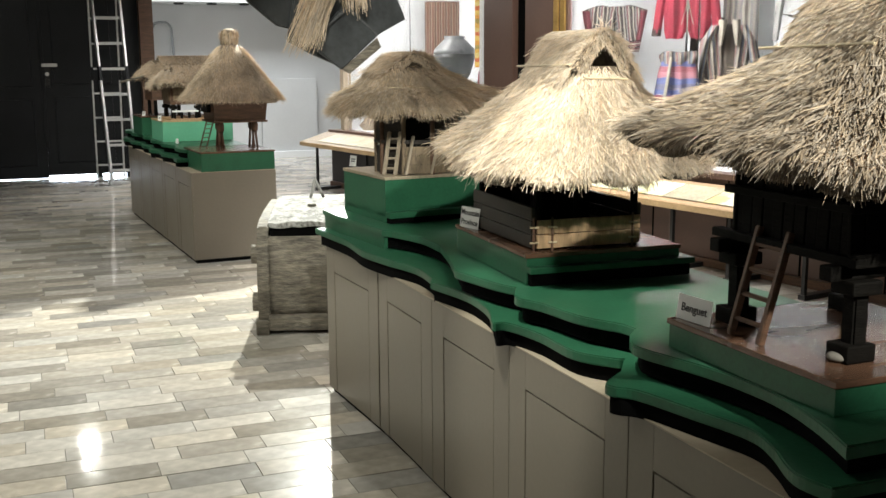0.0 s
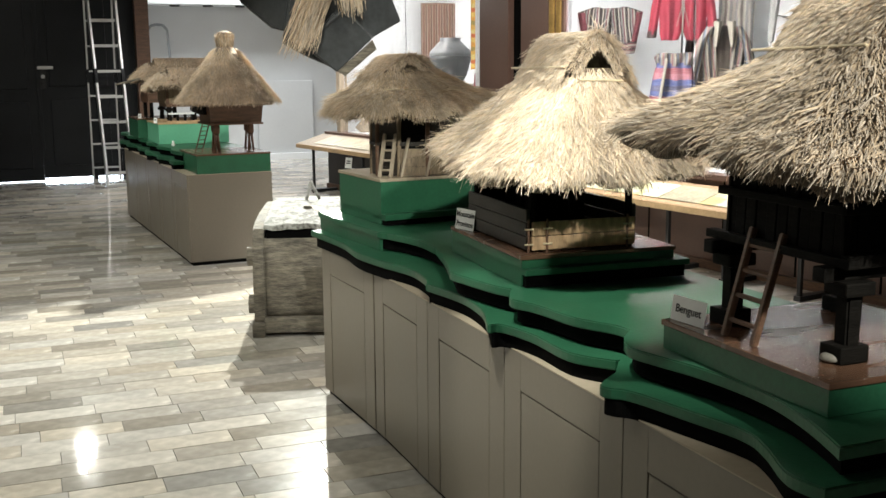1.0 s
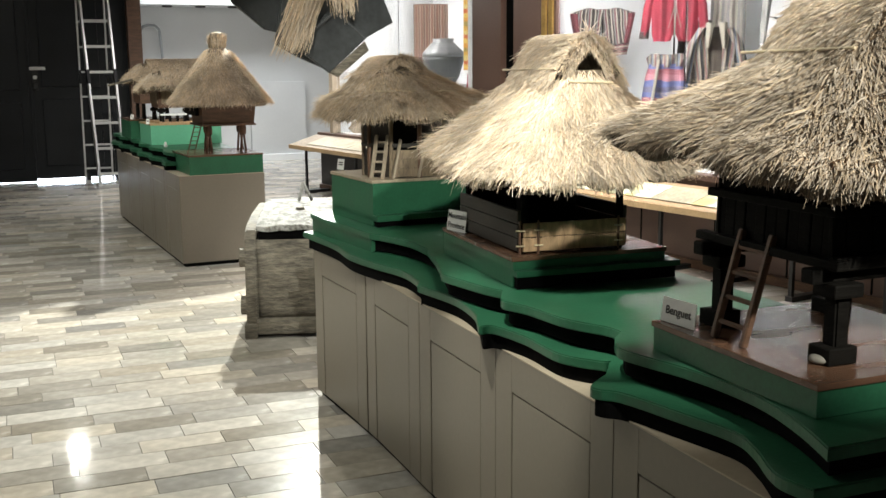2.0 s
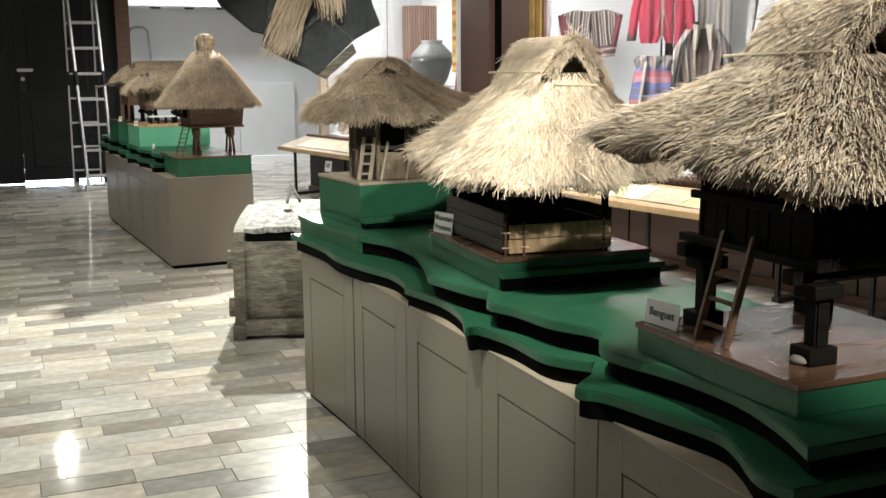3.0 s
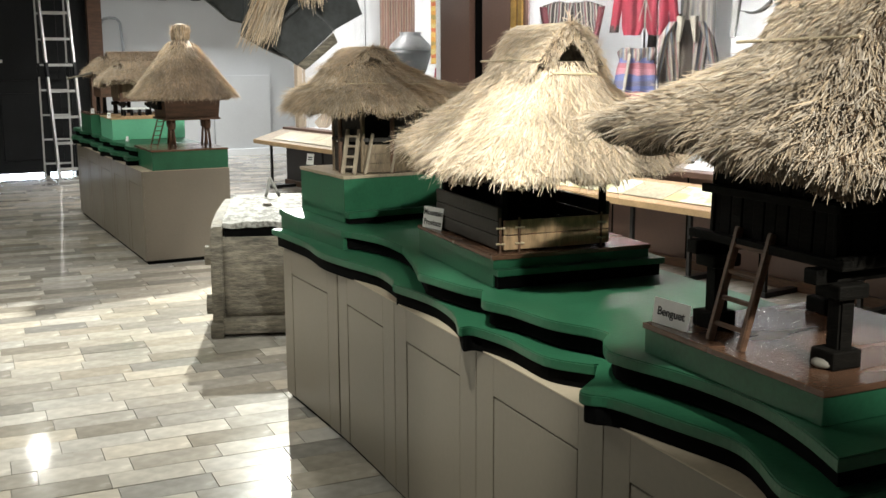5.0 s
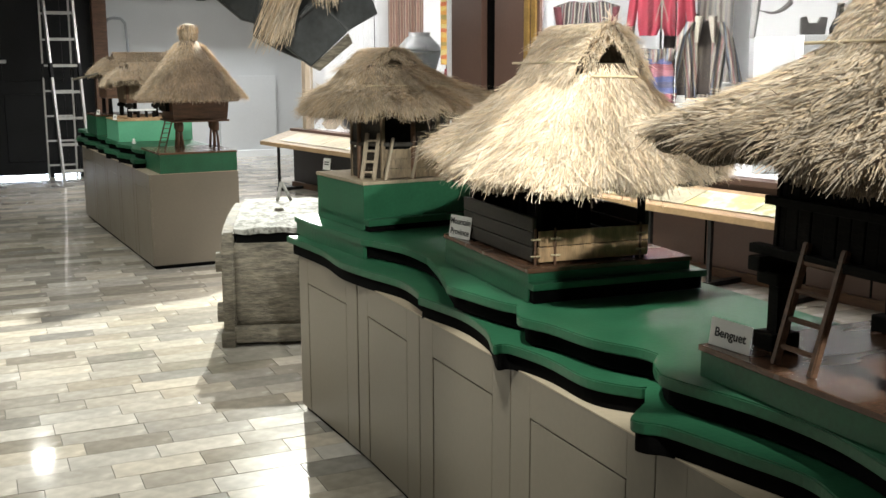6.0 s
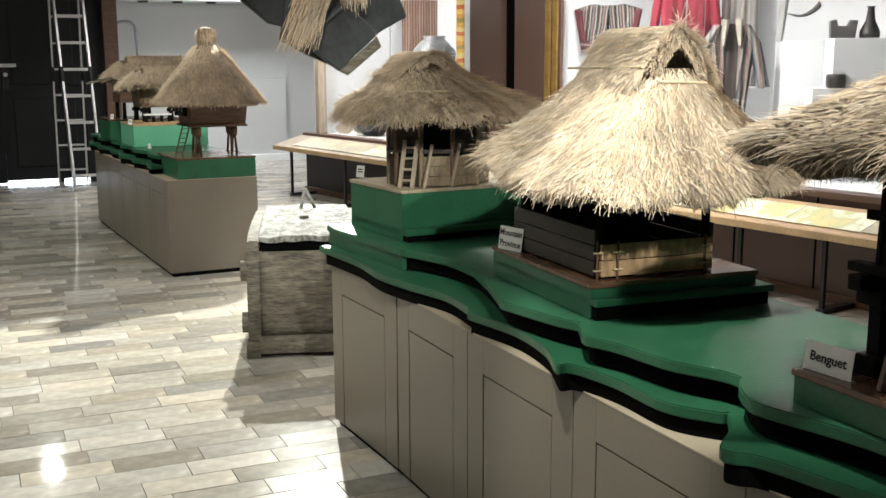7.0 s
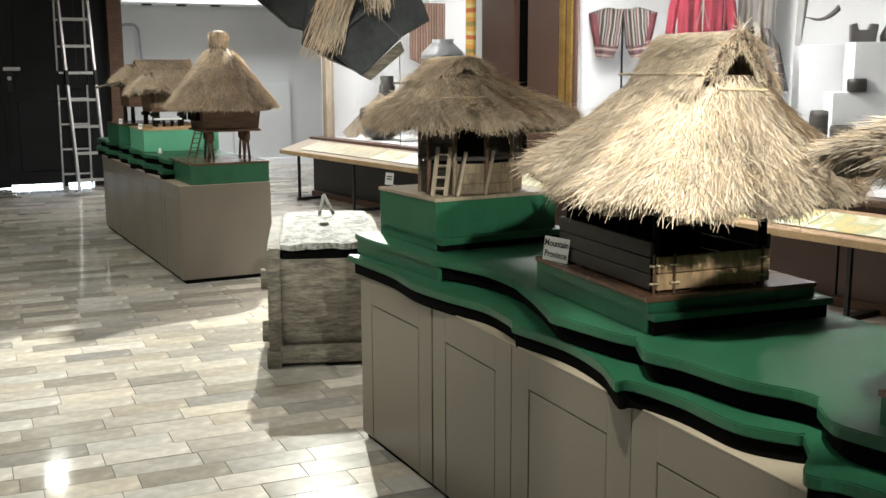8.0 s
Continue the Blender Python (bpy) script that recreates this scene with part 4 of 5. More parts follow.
gb.inputs["Transmission Weight"].default_value, gb.inputs["Roughness"].default_value, gb.inputs["IOR"].default_value = 1.0, 0.0, 1.3
for i, (a, b) in enumerate(((-2.38, -0.7), (-0.69, 0.66), (0.67, 2.02), (3.17, 4.5), (4.51, 5.85))):
    o = single("case_pane", box(B(), 0.345, 0.353, a, b, 0.642, 2.498), M_GLASS, "clear glass pane of the show case", "structure", kind="structure", at=CASE)
    o.visible_shadow = False
M_OLDMAP = material("faded_map_sheet", (0.4, 0.36, 0.25), 0.45, vary=0.3, scale=7, bump=0.0)
# sloping reading shelf in front of the cases
for a, b, z, name in ((-2.3, 2.9, 0.435, "near"), (3.0, 6.25, 0.485, "far")):
    sh = thing("reading_shelf", CASE @ pose(0, 0, z), "pale wooden sloping shelf with printed map sheets", "shelf", "reading shelves")
    bd = B()
    vs = [(-0.06, 0.0), (-0.06, 0.032), (0.28, 0.13), (0.28, 0.1)]
    lo = [bd.verts.new((x, a, zz)) for x, zz in vs]
    hi = [bd.verts.new((x, b, zz)) for x, zz in vs]
    bd.faces.new(lo), bd.faces.new(hi[::-1])
    for i in range(4):
        bd.faces.new((lo[i], hi[i], hi[(i + 1) % 4], lo[(i + 1) % 4]))
    bmesh.ops.recalc_face_normals(bd, faces=bd.faces)
    part("board", bd, M_PALEWOOD if name == "near" else M_POST, sh)
    part("front_lip", box(B(), -0.072, -0.058, a, b, -0.012, 0.03, 0.003), M_EDGE, sh, "pale wooden front lip")
    random.seed(3)
    y = a + 0.15
    k = 0
    while y < b - 0.4:
        w = random.uniform(0.35, 0.6)
        part("map_sheet", beam(B(), (0.1, y, 0.0855), (0.1, y + w, 0.0855), 0.24, 0.003), (M_MAP, M_MAP, M_OLDMAP)[k % 3] if name == "near" else (M_MAP, M_PAPER, M_MAP, M_OLDMAP, M_OLDMAP, M_OLDMAP, M_OLDMAP, M_OLDMAP)[k % 8], sh, "printed sheet of yellow and white map")
        m = sh.children[-1]
        m.matrix_basis = Matrix.Translation((0.1, 0, 0.0855)) @ pose(0, 0, 0, 0, -16.1, 0) @ Matrix.Translation((-0.1, 0, -0.0855))
        y += w + 0.006
        k += 1
    for s in ((-1.8, -1.2, -0.58, 0.0, 0.5, 1.1, 1.7, 2.3) if name == "near" else (3.6, 4.8, 5.95)):
        leg = part("leg", box(B(), -0.012, 0.012, s - 0.012, s + 0.012, -z, 0.01), M_STEEL, sh, "black steel leg")
        part("leg_foot", box(B(), -0.02, 0.3, s - 0.025, s + 0.025, -z, -z + 0.03), M_STEEL, leg)
for s in (-1.6, -0.9, -0.3, 0.3, 1.0, 1.7, 2.4):
    structure("base_seam", box(B(), 0.296, 0.302, s - 0.006, s + 0.006, 0.05, 0.6), M_BLACK, "dark joint between brown base panels", CASE)
structure("case_skirting", box(B(), 0.27, 0.3, -2.4, 6.2, 0, 0.06, 0.004), M_BROWNWOOD, "brown skirting under the cases", CASE)


# ---- clothes and vessels in the cases ----
def striped(name, colors, axis, size, rough=0.85):
    """Woven stripes across one axis of the object."""
    m = bpy.data.materials.new(name)
    m.use_nodes = True
    n, l = m.node_tree.nodes, m.node_tree.links
    bsdf = n["Principled BSDF"]
    tc, sep = n.new("ShaderNodeTexCoord"), n.new("ShaderNodeSeparateXYZ")
    wob = n.new("ShaderNodeTexNoise")
    wob.inputs["Scale"].default_value = 9
    l.new(tc.outputs["Object"], sep.inputs[0])
    l.new(tc.outputs["Object"], wob.inputs["Vector"])
    a1, a2, fr = n.new("ShaderNodeMath"), n.new("ShaderNodeMath"), n.new("ShaderNodeMath")
    a1.operation, a2.operation, fr.operation = "MULTIPLY", "MULTIPLY_ADD", "FRACT"
    a1.inputs[1].default_value = 1 / size
    a2.inputs[1].default_value = 0.25
    l.new(sep.outputs[axis], a1.inputs[0])
    l.new(wob.outputs[0], a2.inputs[0])
    l.new(a1.outputs[0], a2.inputs[2])
    l.new(a2.outputs[0], fr.inputs[0])
    ramp = n.new("ShaderNodeValToRGB")
    ramp.color_ramp.interpolation = "CONSTANT"
    e = ramp.color_ramp.elements
    while len(e) < len(colors):
        e.new(0.5)
    for i, c in enumerate(colors):
        e[i].position = i / len(colors)
        e[i].color = (*c, 1)
    l.new(fr.outputs[0], ramp.inputs[0])
    fine = n.new("ShaderNodeTexNoise")
    fine.inputs["Scale"].default_value = 140
    mix = n.new("ShaderNodeMix")
    mix.data_type, mix.blend_type = "RGBA", "MULTIPLY"
    mix.inputs[0].default_value = 0.5
    l.new(tc.outputs["Object"], fine.inputs["Vector"])
    l.new(ramp.outputs[0], mix.inputs[6])
    l.new(fine.outputs[1], mix.inputs[7])
    bp = n.new("ShaderNodeBump")
    bp.inputs["Strength"].default_value = 0.3
    l.new(fine.outputs[0], bp.inputs["Height"])
    l.new(bp.outputs[0], bsdf.inputs["Normal"])
    l.new(mix.outputs[2], bsdf.inputs["Base Color"])
    bsdf.inputs["Roughness"].default_value = rough
    return m


C_DARK, C_CREAM, C_GREY, C_BLUE, C_PINK, C_WINE = (0.06, 0.05, 0.05), (0.46, 0.43, 0.37), (0.27, 0.265, 0.26), (0.12, 0.15, 0.33), (0.45, 0.2, 0.23), (0.2, 0.085, 0.095)
M_VEST = striped("vest_weave", [C_DARK, C_CREAM, C_DARK, C_GREY, C_WINE, C_CREAM, C_DARK], 0, 0.075)
M_HEM = striped("hem_weave", [C_WINE, C_CREAM, C_WINE, C_DARK], 2, 0.05)
M_REDCLOTH = material("red_cloth", (0.27, 0.03, 0.05), 0.85, vary=0.15, scale=12, bump=0.3)
M_WINECLOTH = material("wine_cloth", (0.16, 0.045, 0.055), 0.88, vary=0.2, scale=14, bump=0.3)
M_CREAM = material("cream_cloth", (0.3, 0.28, 0.235), 0.85, vary=0.15, scale=12, bump=0.3)
M_DARKCLOTH = material("dark_cloth", (0.06, 0.05, 0.045), 0.9, vary=0.3, scale=12, bump=0.3)
M_JACKET = striped("jacket_weave", [(0.19, 0.18, 0.17), (0.32, 0.29, 0.24), (0.07, 0.06, 0.06), (0.15, 0.18, 0.23), (0.3, 0.27, 0.22), (0.2, 0.1, 0.1)], 0, 0.06)
M_BAG = striped("bag_weave", [C_BLUE, C_PINK, (0.35, 0.12, 0.14), C_BLUE, (0.13, 0.13, 0.2)], 2, 0.2)
M_HANG = striped("hanging_weave", [C_GREY, C_CREAM, (0.25, 0.22, 0.2), C_CREAM, C_GREY, (0.35, 0.32, 0.29)], 0, 0.12)
M_IKAT = striped("ikat_weave", [(0.26, 0.14, 0.1), (0.36, 0.26, 0.2), (0.17, 0.09, 0.07), (0.4, 0.31, 0.25), (0.3, 0.17, 0.13)], 0, 0.06)
M_ROSE = striped("rose_weave", [(0.36, 0.13, 0.11), (0.42, 0.2, 0.16), (0.28, 0.08, 0.08)], 0, 0.2)
M_ORANGE = striped("orange_weave", [(0.72, 0.33, 0.06), (0.8, 0.55, 0.14), (0.6, 0.16, 0.05), (0.75, 0.6, 0.22), (0.7, 0.4, 0.08), (0.35, 0.28, 0.08)], 2, 0.26)


def cloth(rows, folds=5, depth=0.012, thick=0.012, nx=24, phase=0.0):
    """A hanging cloth from rows (z, left, right): softly folded, closed behind."""
    zs = [r[0] for r in rows]
    bm = B()
    nz = 18
    front, back = [], []
    for j in range(nz + 1):
        z = zs[0] + (zs[-1] - zs[0]) * j / nz
        lft = float(np.interp(-z, [-v for v in zs], [r[1] for r in rows]))
        rgt = float(np.interp(-z, [-v for v in zs], [r[2] for r in rows]))
        f, b = [], []
        for i in range(nx + 1):
            u = i / nx
            x = lft + (rgt - lft) * u
            y = depth * math.sin(folds * 2 * math.pi * u + phase + 0.8 * j / nz) * (0.4 + 0.6 * j / nz) - 0.03 * math.sin(math.pi * u)
            f.append(bm.verts.new((x, y, z + 0.004 * math.sin(9 * u + phase))))
            b.append(bm.verts.new((x, y + thick + 0.03 * math.sin(math.pi * u), z)))
        front.append(f), back.append(b)
    for j in range(nz):
        for i in range(nx):
            bm.faces.new((front[j][i], front[j + 1][i], front[j + 1][i + 1], front[j][i + 1]))
            bm.faces.new((back[j][i], back[j][i + 1], back[j + 1][i + 1], back[j + 1][i]))
        bm.faces.new((front[j][0], back[j][0], back[j + 1][0], front[j + 1][0]))
        bm.faces.new((front[j][nx], front[j + 1][nx], back[j + 1][nx], back[j][nx]))
    for i in range(nx):
        bm.faces.new((front[0][i], front[0][i + 1], back[0][i + 1], back[0][i]))
        bm.faces.new((front[nz][i], back[nz][i], back[nz][i + 1], front[nz][i + 1]))
    bmesh.ops.recalc_face_normals(bm, faces=bm.faces)
    return bm


def stand(t, x, z_top, z_base):
    part("stand_rod", rod(B(), (x, 0.03, z_base), (x, 0.03, z_top), 0.008), M_STEEL, t, "thin steel display rod")
    part("stand_foot", lathe(B(), [(0.09, z_base), (0.09, z_base + 0.012), (0.02, z_base + 0.015)], 16), M_STEEL, t)


LOOK = -34
v = thing("woven_vest", pose(4.69, 7.8, 1.63, 0, 0, LOOK), "open woven vest with wine and grey stripes on a rod", "vest")
for side, name in ((-1, "left"), (1, "right")):
    rows = [(0.17, 0.02, 0.15), (0.12, 0.012, 0.27), (0.0, 0.012, 0.235), (-0.11, 0.015, 0.2), (-0.2, 0.05, 0.17)]
    edge = [(0.115, 0.21, 0.272), (0.0, 0.185, 0.238), (-0.11, 0.15, 0.204)]
    hem = [(-0.11, 0.013, 0.206), (-0.2, 0.048, 0.178)]
    flip = lambda r: [(z, min(side * a, side * b), max(side * a, side * b)) for z, a, b in r]
    lean = pose(0, 0, 0, 0, -6 * side, 0)
    p = part(name + "_panel", cloth(flip(rows), 2, phase=side), M_VEST, v)
    p.matrix_basis = lean
    part("shoulder_band", cloth(flip(edge), 1, depth=0.006, thick=0.006), M_WINECLOTH, p, "plain wine red side band").matrix_basis = pose(0, -0.016, 0)
    part("hem", cloth(flip(hem), 2, depth=0.012, thick=0.006, phase=side), M_HEM, p, "patterned wine and white hem").matrix_basis = pose(0, -0.012, 0)
stand(v, 0.0, 0.15, 0.632 - 1.63)
j = thing("red_jacket", pose(4.95, 7.18, 1.7, 0, 0, LOOK), "red cloth jacket with pale piping hung on a rod", "jacket")
for side, name in ((-1, "left"), (1, "right")):
    flip = lambda r: [(z, min(side * a, side * b), max(side * a, side * b)) for z, a, b in r]
    part(name + "_front", cloth(flip([(0.35, 0.02, 0.14), (0.2, 0.012, 0.18), (-0.1, 0.006, 0.17), (-0.16, 0.03, 0.155)]), 2, 0.012, phase=side), M_REDCLOTH, j)
    part(name + "_sleeve", cloth(flip([(0.3, 0.12, 0.18), (0.1, 0.165, 0.235), (-0.13, 0.195, 0.26)]), 1, 0.01, 0.05), M_REDCLOTH, j)
    part("cuff", cloth(flip([(-0.09, 0.188, 0.258), (-0.14, 0.194, 0.264)]), 1, 0.01, 0.056), M_DARKCLOTH, j, "dark cuff").matrix_basis = pose(0, -0.004, 0)
    for k in range(9):
        z = 0.2 - 0.035 * k
        part("ruffle", beam(B(), (side * 0.07, -0.048, z), (side * (0.095 + 0.006 * (k % 2)), -0.05, z - 0.028), 0.012, 0.01, 0.003), M_WINECLOTH, j, "dark red ruffle")
    part("tie", beam(B(), (side * 0.005, -0.052, 0.1), (side * 0.045, -0.056, -0.06), 0.007, 0.005), M_CREAM, j, "pale tie string")
part("piping", beam(B(), (0, -0.045, 0.33), (0, -0.045, -0.13), 0.008, 0.006), M_CREAM, j, "pale piping")
stand(j, 0.0, 0.2, 0.632 - 1.7)
w = thing("striped_jacket", pose(4.9, 6.6, 1.43, 0, 0, LOOK), "grey and cream striped woven jacket on a stand", "jacket")
for side, name in ((-1, "left"), (1, "right")):
    flip = lambda r: [(z, min(side * a, side * b), max(side * a, side * b)) for z, a, b in r]
    p = part(name + "_front", cloth(flip([(0.2, 0.03, 0.09), (0.13, 0.035, 0.15), (-0.1, 0.05, 0.15), (-0.36 - 0.04 * side, 0.085, 0.16)]), 2, 0.02, phase=side), M_JACKET, w)
    p.matrix_basis = pose(0, 0, 0, 0, 7 * side, 0)
    p = part(name + "_sleeve", cloth(flip([(0.17, 0.08, 0.15), (0.05, 0.13, 0.2), (-0.26, 0.15, 0.225)]), 1, 0.012, 0.06, phase=2), M_JACKET, w)
    p.matrix_basis = pose(0, -0.02, 0, 0, -9 * side, 0)
    part("collar", cloth(flip([(0.225, 0.015, 0.075), (0.13, 0.03, 0.07), (0.05, 0.045, 0.065)]), 1, 0.008, 0.012), M_CREAM, w, "cream collar band").matrix_basis = pose(0, -0.03, 0)
part("neck_lining", cloth([(0.2, -0.06, 0.06), (0.0, -0.07, 0.07), (-0.3, -0.11, 0.11)], 2, 0.006), M_DARKCLOTH, w, "dark lining").matrix_basis = pose(0, 0.03, 0)
stand(w, 0.02, 0.1, 0.632 - 1.43)
bg = thing("woven_backpack", pose(4.57, 6.72, 1.24, 0, 0, LOOK), "woven backpack with blue and pink bands", "backpack")
part("pack", cloth([(0.13, -0.115, 0.11), (0.06, -0.14, 0.135), (-0.1, -0.165, 0.16), (-0.22, -0.16, 0.15)], 3, 0.018, 0.12), M_BAG, bg)
part("rolled_top", cloth([(0.2, -0.11, 0.12), (0.17, -0.14, 0.145), (0.11, -0.12, 0.12)], 3, 0.016, 0.14), M_JACKET, bg, "rolled cream and grey top cloth")
part("strap", beam(B(), (-0.05, -0.05, 0.16), (-0.1, -0.075, -0.2), 0.035, 0.012, 0.004), M_CREAM, bg, "cream carrying strap")
stand(bg, 0.0, 0.1, 0.632 - 1.24)
dk = single("dark_skirt", cloth([(0.25, -0.1, 0.14), (-0.35, -0.13, 0.17)], 4, 0.02), M_DARKCLOTH, "dark brown wrapped skirt hung on the case wall", "skirt", at=pose(5.2, 7.3, 1.45, 0, 0, LOOK))
hg = single("hanging_cloth", cloth([(0.7, -0.14, 0.13), (-0.75, -0.13, 0.13)], 3, 0.012), M_HANG, "long striped cloth hanging on the case wall", "cloth", at=pose(5.42, 7.15, 1.75, 0, 0, LOOK))
# white plinths and vessels
for x, y, sx, sy, z1 in ((5.4, 6.5, 0.27, 0.3, 1.515), (5.29, 5.97, 0.42, 0.3, 1.21), (5.45, 5.88, 0.55, 0.3, 1.52), (5.2, 6.75, 0.25, 0.25, 1.2), (5.15, 6.0, 0.5, 0.25, 0.92)):
    single("display_plinth", box(B(), -sx / 2, sx / 2, -sy / 2, sy / 2, 0.632, z1, 0.004), M_WHITE, "plain white display plinth inside the show case", "plinth", "white display plinths", at=pose(x, y, 0, 0, 0, LOOK))
# horn grey lightened: the reflection on the case glass is in the colour
M_HORN = material("hazed_grey_horn", (0.11, 0.105, 0.1), 0.4, vary=0.3, scale=9, bump=0.05)
hn = B()
rings = []
for k in range(15):
    f = k / 14
    cx, cz, r = -0.12 + 0.3 * f, 0.05 * (2 * f - 0.6) ** 2 - 0.012, 0.008 + 0.026 * f
    rings.append([hn.verts.new((cx - 0.3 * r * math.cos(q), r * math.sin(q), cz + r * math.cos(q))) for q in [2 * math.pi * i / 14 for i in range(14)]])
for a, b in zip(rings, rings[1:]):
    for i in range(14):
        hn.faces.new((a[i], a[(i + 1) % 14], b[(i + 1) % 14], b[i]))
hn.faces.new(rings[0]), hn.faces.new(rings[-1][::-1])
bmesh.ops.recalc_face_normals(hn, faces=hn.faces)
single("buffalo_horn", hn, M_HORN, "dark curved buffalo horn on a white plinth", "horn", at=pose(5.35, 6.42, 1.69, 0, -8, LOOK) @ Matrix.Scale(0.62, 4), smooth=True)
single("horn_rod", rod(B(), (-0.16, 0, 0.012), (-0.02, 0, -0.008), 0.004, sides=6), M_HORN, "thin dark rod holding the horn", "rod", at=pose(5.35, 6.42, 1.69, 0, 0, LOOK))
single("hanging_strap", cloth([(0.2, -0.03, 0.04), (-0.15, -0.04, 0.0)], 1, 0.01), material("grey_cloth", (0.3, 0.3, 0.29), 0.9, vary=0.15), "grey cloth strap hanging beside the horn", "strap", at=pose(5.25, 6.5, 1.66, 0, 0, LOOK))
pt = B()
prism(pt, [(-0.09, 0), (0.085, 0), (0.1, 0.13), (0.05, 0.135), (0.03, 0.09), (-0.04, 0.09), (-0.055, 0.14), (-0.095, 0.13)], -0.05, 0.05, 0.008)
single("notched_box", pt, M_HORN, "dark notched wooden vessel on a white plinth", "vessel", at=pose(5.32, 6.03, 1.522, 90, 0, LOOK) @ Matrix.Scale(0.85, 4))
single("dark_flask", lathe(B(), [(0.06, 0), (0.065, 0.04), (0.03, 0.11), (0.02, 0.19), (0.03, 0.2)], 18), M_POT, "dark long-necked flask on a white plinth", "flask", at=pose(5.46, 5.94, 1.522), smooth=True)
for x, y, z, r, hh in ((5.16, 5.9, 1.212, 0.06, 0.085), (5.1, 6.12, 0.922, 0.075, 0.17), (5.03, 5.86, 0.922, 0.08, 0.09), (4.66, 7.85, 0.632, 0.06, 0.4)):
    single("dark_pot", lathe(B(), [(r * 0.9, 0), (r, hh * 0.1), (r * 1.02, hh * 0.8), (r * 0.9, hh), (r * 0.75, hh), (r * 0.75, hh * 0.8)], 20), M_POT, "small dark lidless pot inside the show case", "pot", "dark pots", at=pose(x, y, z), smooth=True)
# far case
single("display_plinth", box(B(), -0.25, 0.25, -0.25, 0.25, 0.632, 1.17, 0.004), M_WHITE, "plain white display plinth under a grey jar", "plinth", "white display plinths", at=pose(4.6, 10.93, 0, 0, 0, LOOK))
jr = thing("grey_jar", pose(4.6, 10.93, 1.17), "large grey glazed jar with a pale shoulder", "jar")
# the belly's shade is put into a darker glaze
part("belly", lathe(B(), [(0.12, 0), (0.17, 0.08), (0.22, 0.25), (0.225, 0.29)], 32), material("shaded_grey_glaze", (0.1, 0.105, 0.105), 0.4, vary=0.2, scale=8, bump=0.05), jr, "grey belly, darkened for its shade", True)
part("shoulder", lathe(B(), [(0.227, 0.29), (0.222, 0.335), (0.13, 0.43), (0.105, 0.45), (0.12, 0.48), (0.1, 0.48), (0.09, 0.45)], 32), M_JAR, jr, smooth=True)
single("black_bowl", lathe(B(), [(0.09, 0), (0.17, 0.06), (0.23, 0.2), (0.22, 0.32), (0.2, 0.33), (0.2, 0.3)], 28), M_POT, "large black round-bottomed cooking pot", "pot", "dark pots", at=pose(3.99, 11.12, 0.632), smooth=True)
single("white_dish", lathe(B(), [(0.05, 0), (0.13, 0.035), (0.14, 0.05), (0.12, 0.045)], 24), M_PAPER, "shallow white dish beside a black pot", "dish", at=pose(4.12, 10.75, 0.632), smooth=True)
single("display_plinth", box(B(), -0.35, 0.3, -0.15, 0.15, 0.632, 1.0, 0.004), M_WHITE, "low white display plinth inside the far case", "plinth", "white display plinths", at=pose(4.45, 12.0, 0, 0, 0, LOOK))
tk = thing("lidded_tankard", pose(4.3, 11.75, 1.0), "dark turned wooden tankard with a side handle", "tankard")
part("cup", lathe(B(), [(0.09, 0), (0.095, 0.1), (0.085, 0.13), (0.09, 0.16), (0.07, 0.2), (0.075, 0.27), (0.06, 0.28)], 22), M_POT, tk, smooth=True)
part("handle", beam(B(), (0.05, -0.03, 0.2), (0.25, -0.13, 0.2), 0.015, 0.02, 0.003), M_POT, tk)
for i, (x, y, lean, hgt) in enumerate(((3.78, 11.6, 0.36, 0.42), (3.95, 11.5, 0.36, 0.42))):
    single("leaning_board", beam(B(), (0, 0, 0), (lean, -0.2, hgt), 0.025, 0.15, 0.003), M_POST, "pale wooden board leaning inside the far case", "board", "leaning boards", at=pose(x, y, 0.635))
for x in (4.05, 4.15):
    single("leaning_pole", beam(B(), (0, 0, 0), (-0.12, 0.06, 0.75), 0.045, 0.03, 0.003), M_POST, "pale wooden pole leaning inside the far case", "pole", at=pose(x, 12.2, 0.9))
single("ikat_cloth", cloth([(0.6, -0.34, 0.52), (0.0, -0.34, 0.44), (-0.12, -0.1, 0.43)], 6, 0.012), M_IKAT, "long ikat cloth with brown stripes on the case wall", "cloth", "wall cloths", at=pose(4.93, 11.73, 1.46, 0, 0, -22))
single("rose_cloth", cloth([(0.6, -0.32, 0.2), (0.0, -0.35, 0.2)], 3, 0.012), M_ROSE, "rose brown woven cloth on the case wall", "cloth", "wall cloths", at=pose(4.33, 12.2, 1.53, 0, 0, -22))
oc = thing("orange_cloth", pose(4.645, 10.34, 1.32, 0, 0, -25), "narrow orange and yellow banded cloth with a red tassel", "cloth", "wall cloths")
part("band", cloth([(0.75, -0.06, 0.075), (0.0, -0.06, 0.07)], 1, 0.012), M_ORANGE, oc)
part("tassel", cloth([(-0.04, -0.02, 0.05), (-0.25, -0.04, 0.06)], 2, 0.015, 0.03), M_REDCLOTH, oc, "dark red tassel")
stand(oc, 0.0, 0.6, 0.632 - 1.32)

